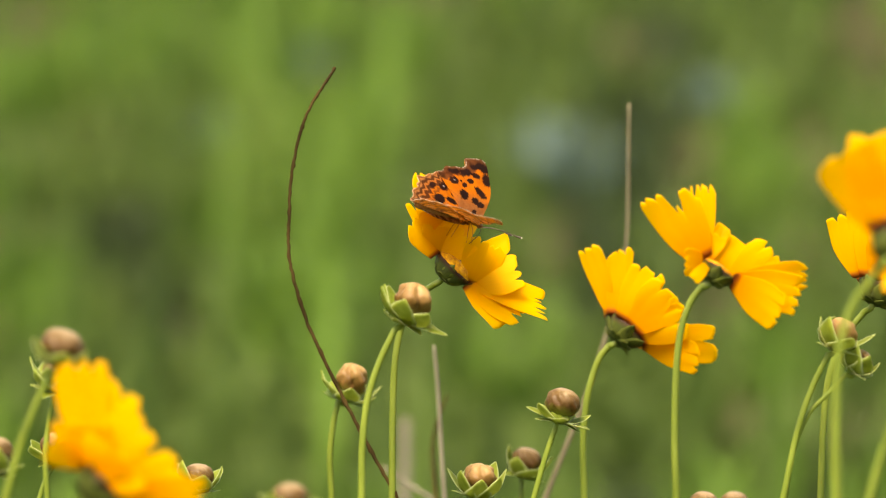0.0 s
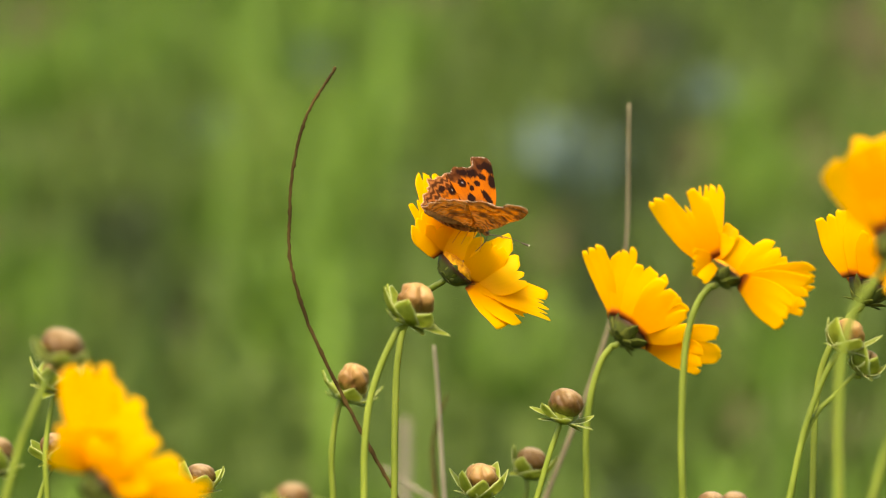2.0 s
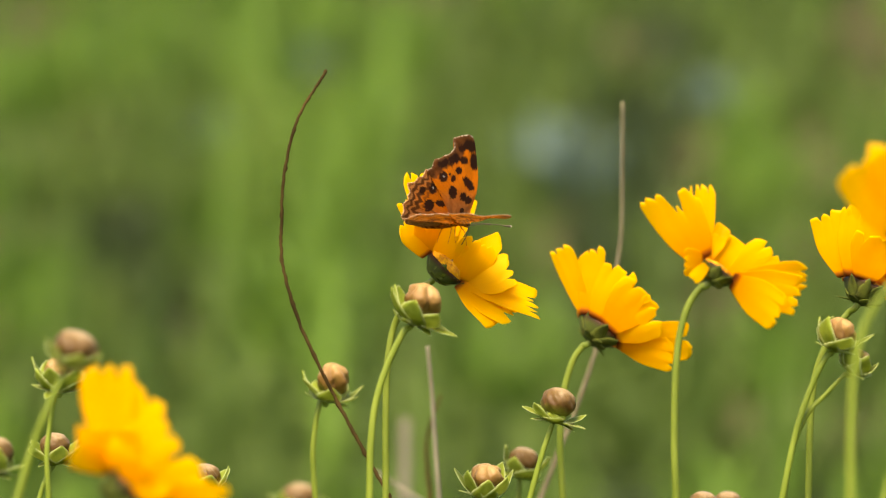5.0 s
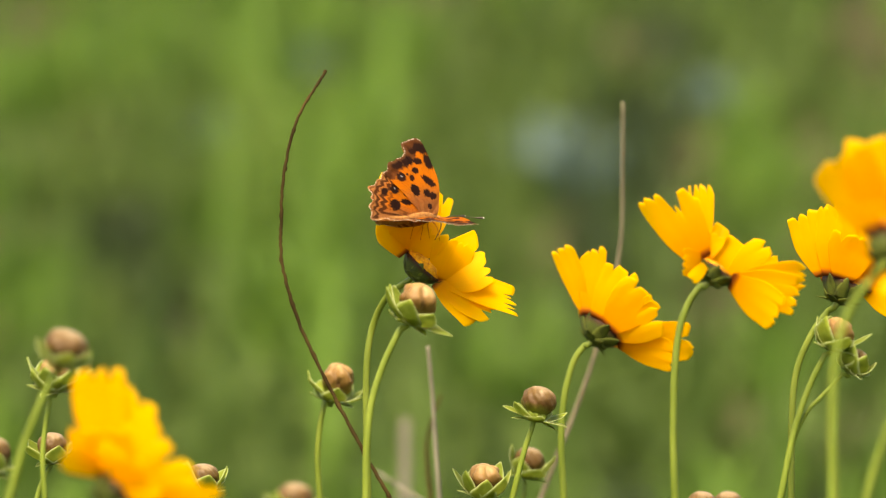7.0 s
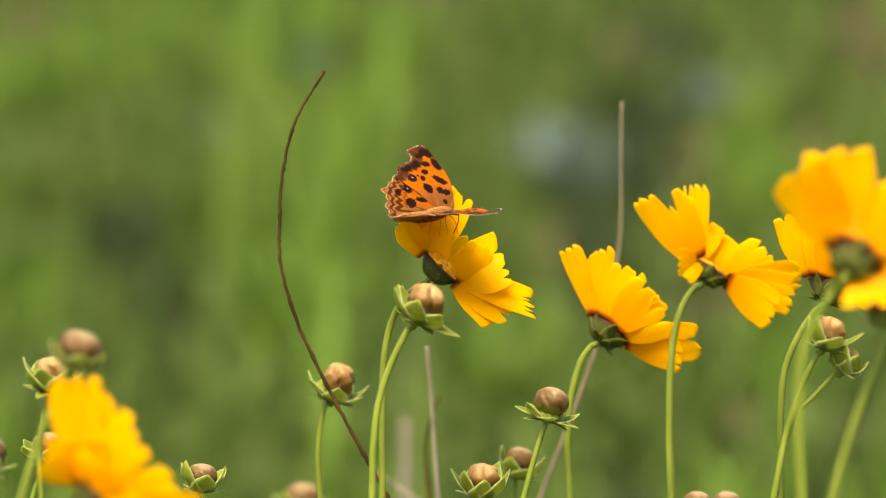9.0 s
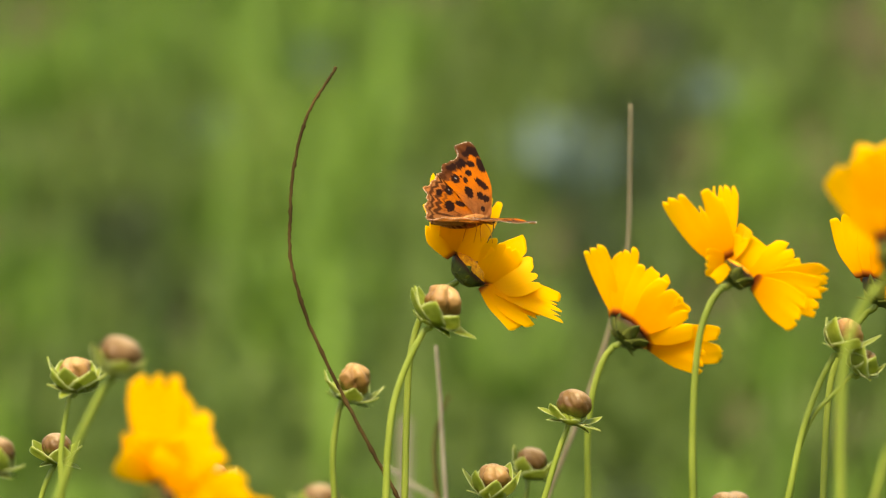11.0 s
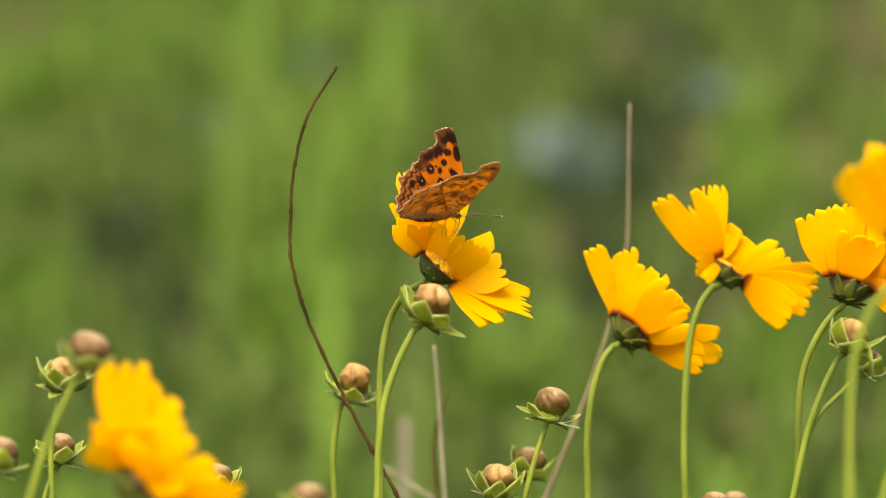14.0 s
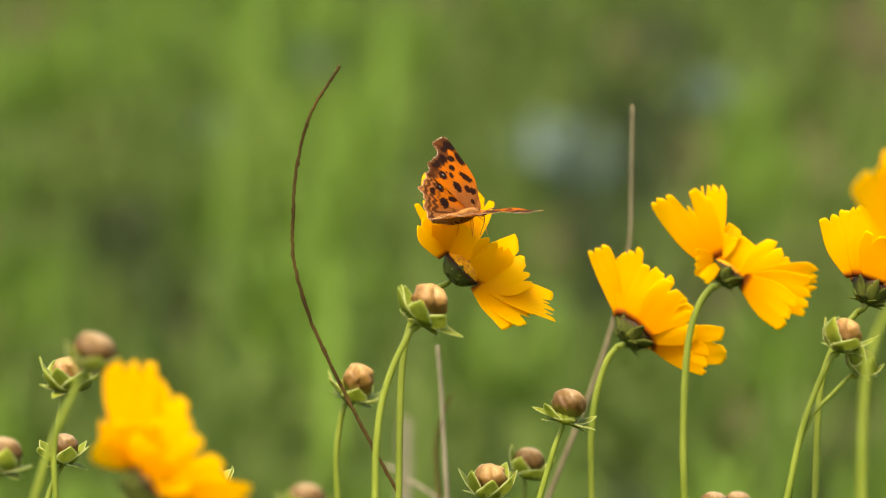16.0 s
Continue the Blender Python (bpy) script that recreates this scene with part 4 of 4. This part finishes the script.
def wing(name, plan, spots, side, hind, parent, label):
    """One wing in the plane of the body's axis (x) and outwards (y); its hinge lies on that axis."""
    rng = random.Random(5 if hind else 6)
    outline = smooth_outline([*plan, plan[0]], rng, 12, 0.35)
    hub = (-40, 14) if hind else (-12, 34)
    rings = 44
    n = len(outline)
    rim = np.array([p for p in outline if (p[0] < -79 if hind else (p[1] > 88 and p[0] < 6))])
    verts, cols = [], []
    lift = 0.0006 if hind else 0.0
    for face in (1, -1):
        for r in range(1, rings + 1):
            f = r / rings
            for u0, v0 in outline:
                u, v = hub[0] + (u0 - hub[0]) * f, hub[1] + (v0 - hub[1]) * f
                edge = float(np.min(np.hypot(rim[:, 0] - u, rim[:, 1] - v)))
                c = (upper_side if face > 0 else under_side)(u, v, edge, spots, hind)
                wave = 0.0008 * math.sin(v * 0.03) + 0.00025 * math.sin(math.atan2(u + 20, v + 10) * 16) * f
                z = wave + face * 0.00009 - lift
                verts.append((u * W, side * v * W, z))
                cols.append((max(0, c.x), max(0, c.y), max(0, c.z), 1))
    faces = []
    half = rings * n
    for face in (0, 1):
        o = face * half
        for r in range(rings - 1):
            for k in range(n - 1):
                q = (o + r * n + k, o + r * n + k + 1, o + (r + 1) * n + k + 1, o + (r + 1) * n + k)
                faces.append(q if (face == 0) == (side > 0) else tuple(reversed(q)))
        q = tuple(o + k for k in range(n - 1))
        faces.append(q if (face == 0) != (side > 0) else tuple(reversed(q)))
    last = (rings - 1) * n
    for k in range(n - 1):
        faces.append((last + k, last + k + 1, half + last + k + 1, half + last + k))
    me = mesh_of(name, verts, faces, WING)
    for k in range(len(faces) - n + 1, len(faces)):
        me.polygons[k].use_smooth = False
    layer = me.color_attributes.new("scales", "FLOAT_COLOR", "POINT")
    layer.data.foreach_set("color", [x for c in cols for x in c])
    return part(name, me, parent, label)


def ellipsoid(name, stations, material, squash=1.0, wobble=0.0):
    """A body along x: stations of (x, z, radius)."""
    verts, faces, m = [], [], 14
    rng = random.Random(2)
    for x, z, r in stations:
        for k in range(m):
            a = 2 * math.pi * k / m
            rr = r * (1 + wobble * rng.uniform(-1, 1))
            verts.append((x, rr * math.cos(a) * squash, z + rr * math.sin(a)))
    for i in range(len(stations) - 1):
        for k in range(m):
            q = (k + 1) % m
            faces.append((i * m + k, i * m + q, (i + 1) * m + q, (i + 1) * m + k))
    faces.append(tuple(range(m - 1, -1, -1)))
    faces.append(tuple(range((len(stations) - 1) * m, len(stations) * m)))
    return mesh_of(name, verts, faces, material)


def butterfly():
    thing = root("butterfly", place(858, 388, 1.295), "orange black-spotted butterfly with ragged wings, feeding on a yellow flower", "butterfly")
    part("thorax", ellipsoid("thorax", [(-.0100, .0002, .0008), (-.008, .0005, .0013), (-.005, .0008, .0016), (-.002, .0008, .0015), (.0006, .0004, .0010)], FUR, 0.9, 0.08), thing, "furry brown thorax")
    ab = [(-.0215 + .0125 * i / 8, -.0010 + .0008 * i / 8, .0004 + .0011 * math.sin(math.pi * (0.12 + 0.62 * i / 8)) + (0.0001 if i % 2 else 0)) for i in range(9)]
    part("abdomen", ellipsoid("abdomen", ab, FUR, 0.9, 0.04), thing, "slender brown abdomen")
    head = part("head", ellipsoid("head", [(.0004, .0002, .0005), (.0010, .0002, .0010), (.0020, .0001, .0011), (.0028, -.0001, .0006)], FUR, 1.0, 0.06), thing, "small furry head")
    for s in (1, -1):
        part("eye", ellipsoid("eye", [(.0011, .0002, .0002), (.0015, .0002, .0005), (.0020, .0002, .0006), (.0025, .0001, .0004), (.0027, .0001, .0001)], GLOSS, 0.5), head).location = (0, s * .001, 0)
        line = spline([Vector((.0026, s * .0006, -.0004)), Vector((.0062, s * .0024, .0006)), Vector((.0105, s * .0046, .0010)), Vector((.0138, s * .0062, .0008))], 6)
        ant = part("antenna", tube("antenna", line, .00013, .0001, HORN, 7), thing, "thin dark antenna with a clubbed end")
        tip = line[-1]
        club = spline([tip - Vector((.0012, s * .0004, 0)), tip + Vector((.0002, 0, 0)), tip + Vector((.0012, s * .0004, 0))], 4)
        part("club", tube("club", club, .0002, .0004, HORN, 8), ant, "dark club with a pale tip")
        part("club_tip", tube("club_tip", [club[-1], club[-1] + Vector((.0004, s * .0001, 0))], .00036, .0002, PALE, 8), ant, "pale tip")
        for i, x in enumerate((-.0015, -.0048)):
            knee = Vector((x + .001 * (1 - 2 * i), s * .0032, -.0026))
            part("leg", tube("leg", spline([Vector((x, s * .001, -.0004)), knee, Vector((x + .002 * (1 - 2 * i), s * .0036, -.0070))], 5), .00018, .00010, LEG, 7), thing, "thin orange-brown leg")
    part("proboscis", tube("proboscis", spline([Vector((.0026, 0, -.0004)), Vector((.0026, 0, -.003)), Vector((.0006, 0, -.0070))], 5), .00018, .00012, HORN, 6), thing, "thin dark feeding tube")
    wings = []
    for s in (1, -1):
        fore = wing("forewing", FORE, FORE_SPOTS, s, False, thing, "orange forewing with black spots and a hooked tip")
        hind = wing("hindwing", HIND, HIND_SPOTS, s, True, thing, "ragged orange and brown hindwing")
        wings.append((s, fore, hind))
    return thing, wings


INSECT, WINGS = butterfly()
# seconds; the wings' hinge in the view; heading (turned away from the camera), nose up; far and near wings' rise in degrees
FLUTTER = [
    (0, 840, 396, 13, -21, 47, 7),
    (0.5, 831, 403, 14, -19, 48, 11),
    (1, 796, 403, 16, -22, 39, 17),
    (1.5, 843, 411, 17, -21, 50, 10),
    (2, 852, 409, 23, -22, 58, 20),
    (2.5, 840, 393, 19, -11, 43, 0),
    (3, 866, 390, 23, -11, 52, 3),
    (3.5, 844, 396, 34, -12, 81, 14),
    (4, 847, 402, 33, -11, 118, 13),
    (4.2, 838, 410, 31, -8, 128, 19),
    (6.3, 800, 387, 27, -5, 61, -3),
    (6.5, 791, 383, 30, -4, 58, 0),
    (7, 768, 388, 28, -2, 63, 1),
    (7.5, 779, 382, 35, -1, 55, -3),
    (8, 835, 384, 34, -1, 52, -4),
    (8.5, 801, 384, 35, -2, 57, 1),
    (9, 799, 377, 29, 1, 48, 4),
    (9.2, 845, 384, 39, -5, 60, 6),
    (11.3, 867, 395, 30, -5, 64, 4),
    (11.5, 815, 375, 29, 2, 50, 4),
    (12, 918, 390, 30, -4, 59, 0),
    (12.5, 848, 378, 29, 2, 51, 4),
    (13, 854, 385, 34, 0, 66, 16),
    (13.5, 878, 390, 40, -6, 84, 39),
    (14, 802, 382, 36, -5, 81, 40),
    (14.5, 837, 379, 45, -2, 61, 17),
    (15, 835, 380, 43, 0, 58, 4),
    (15.5, 829, 377, 46, -1, 61, 8),
    (16, 847, 379, 45, 1, 59, 6),
]


def rested(values):
    """Over the two unknown spells of about two seconds a plant swings back to the middle of its sway before and after."""
    first, second = sum(values[6:14]) / 8, sum(values[14:22]) / 8
    return [*values[:10], first, *values[10:18], second, *values[18:]]


def motions():
    times = [*TIMES[:10], 5.25, *TIMES[10:18], 10.25, *TIMES[18:]]
    for thing, high, d, shifts, drops in MOVERS:
        at = thing.location.copy()
        rows = []
        for t, s, drop in zip(times, rested(shifts), rested(drops)):
            rows.append((t, Matrix.Translation(at - Vector((0, 0, drop * unit(d)))) @ Matrix.Rotation(math.atan2(s * unit(d), high), 4, "Y")))
        walk(thing, rows)
    body = []
    flutter = list(zip(times, *(rested(list(column)) for column in list(zip(*FLUTTER))[1:])))
    for t, x, y, head, nose, far, near in flutter:
        body.append((t, Matrix.Translation(place(x, y, 1.295)) @ Euler((0, radians(-nose), radians(head)), "XYZ").to_matrix().to_4x4()))
    walk(INSECT, body)
    for s, fore, hind in WINGS:
        for ob in (fore, hind):
            walk(ob, [(t, Matrix.Rotation(radians(s * (far if s > 0 else near)), 4, "X")) for t, x, y, head, nose, far, near in flutter])


motions()
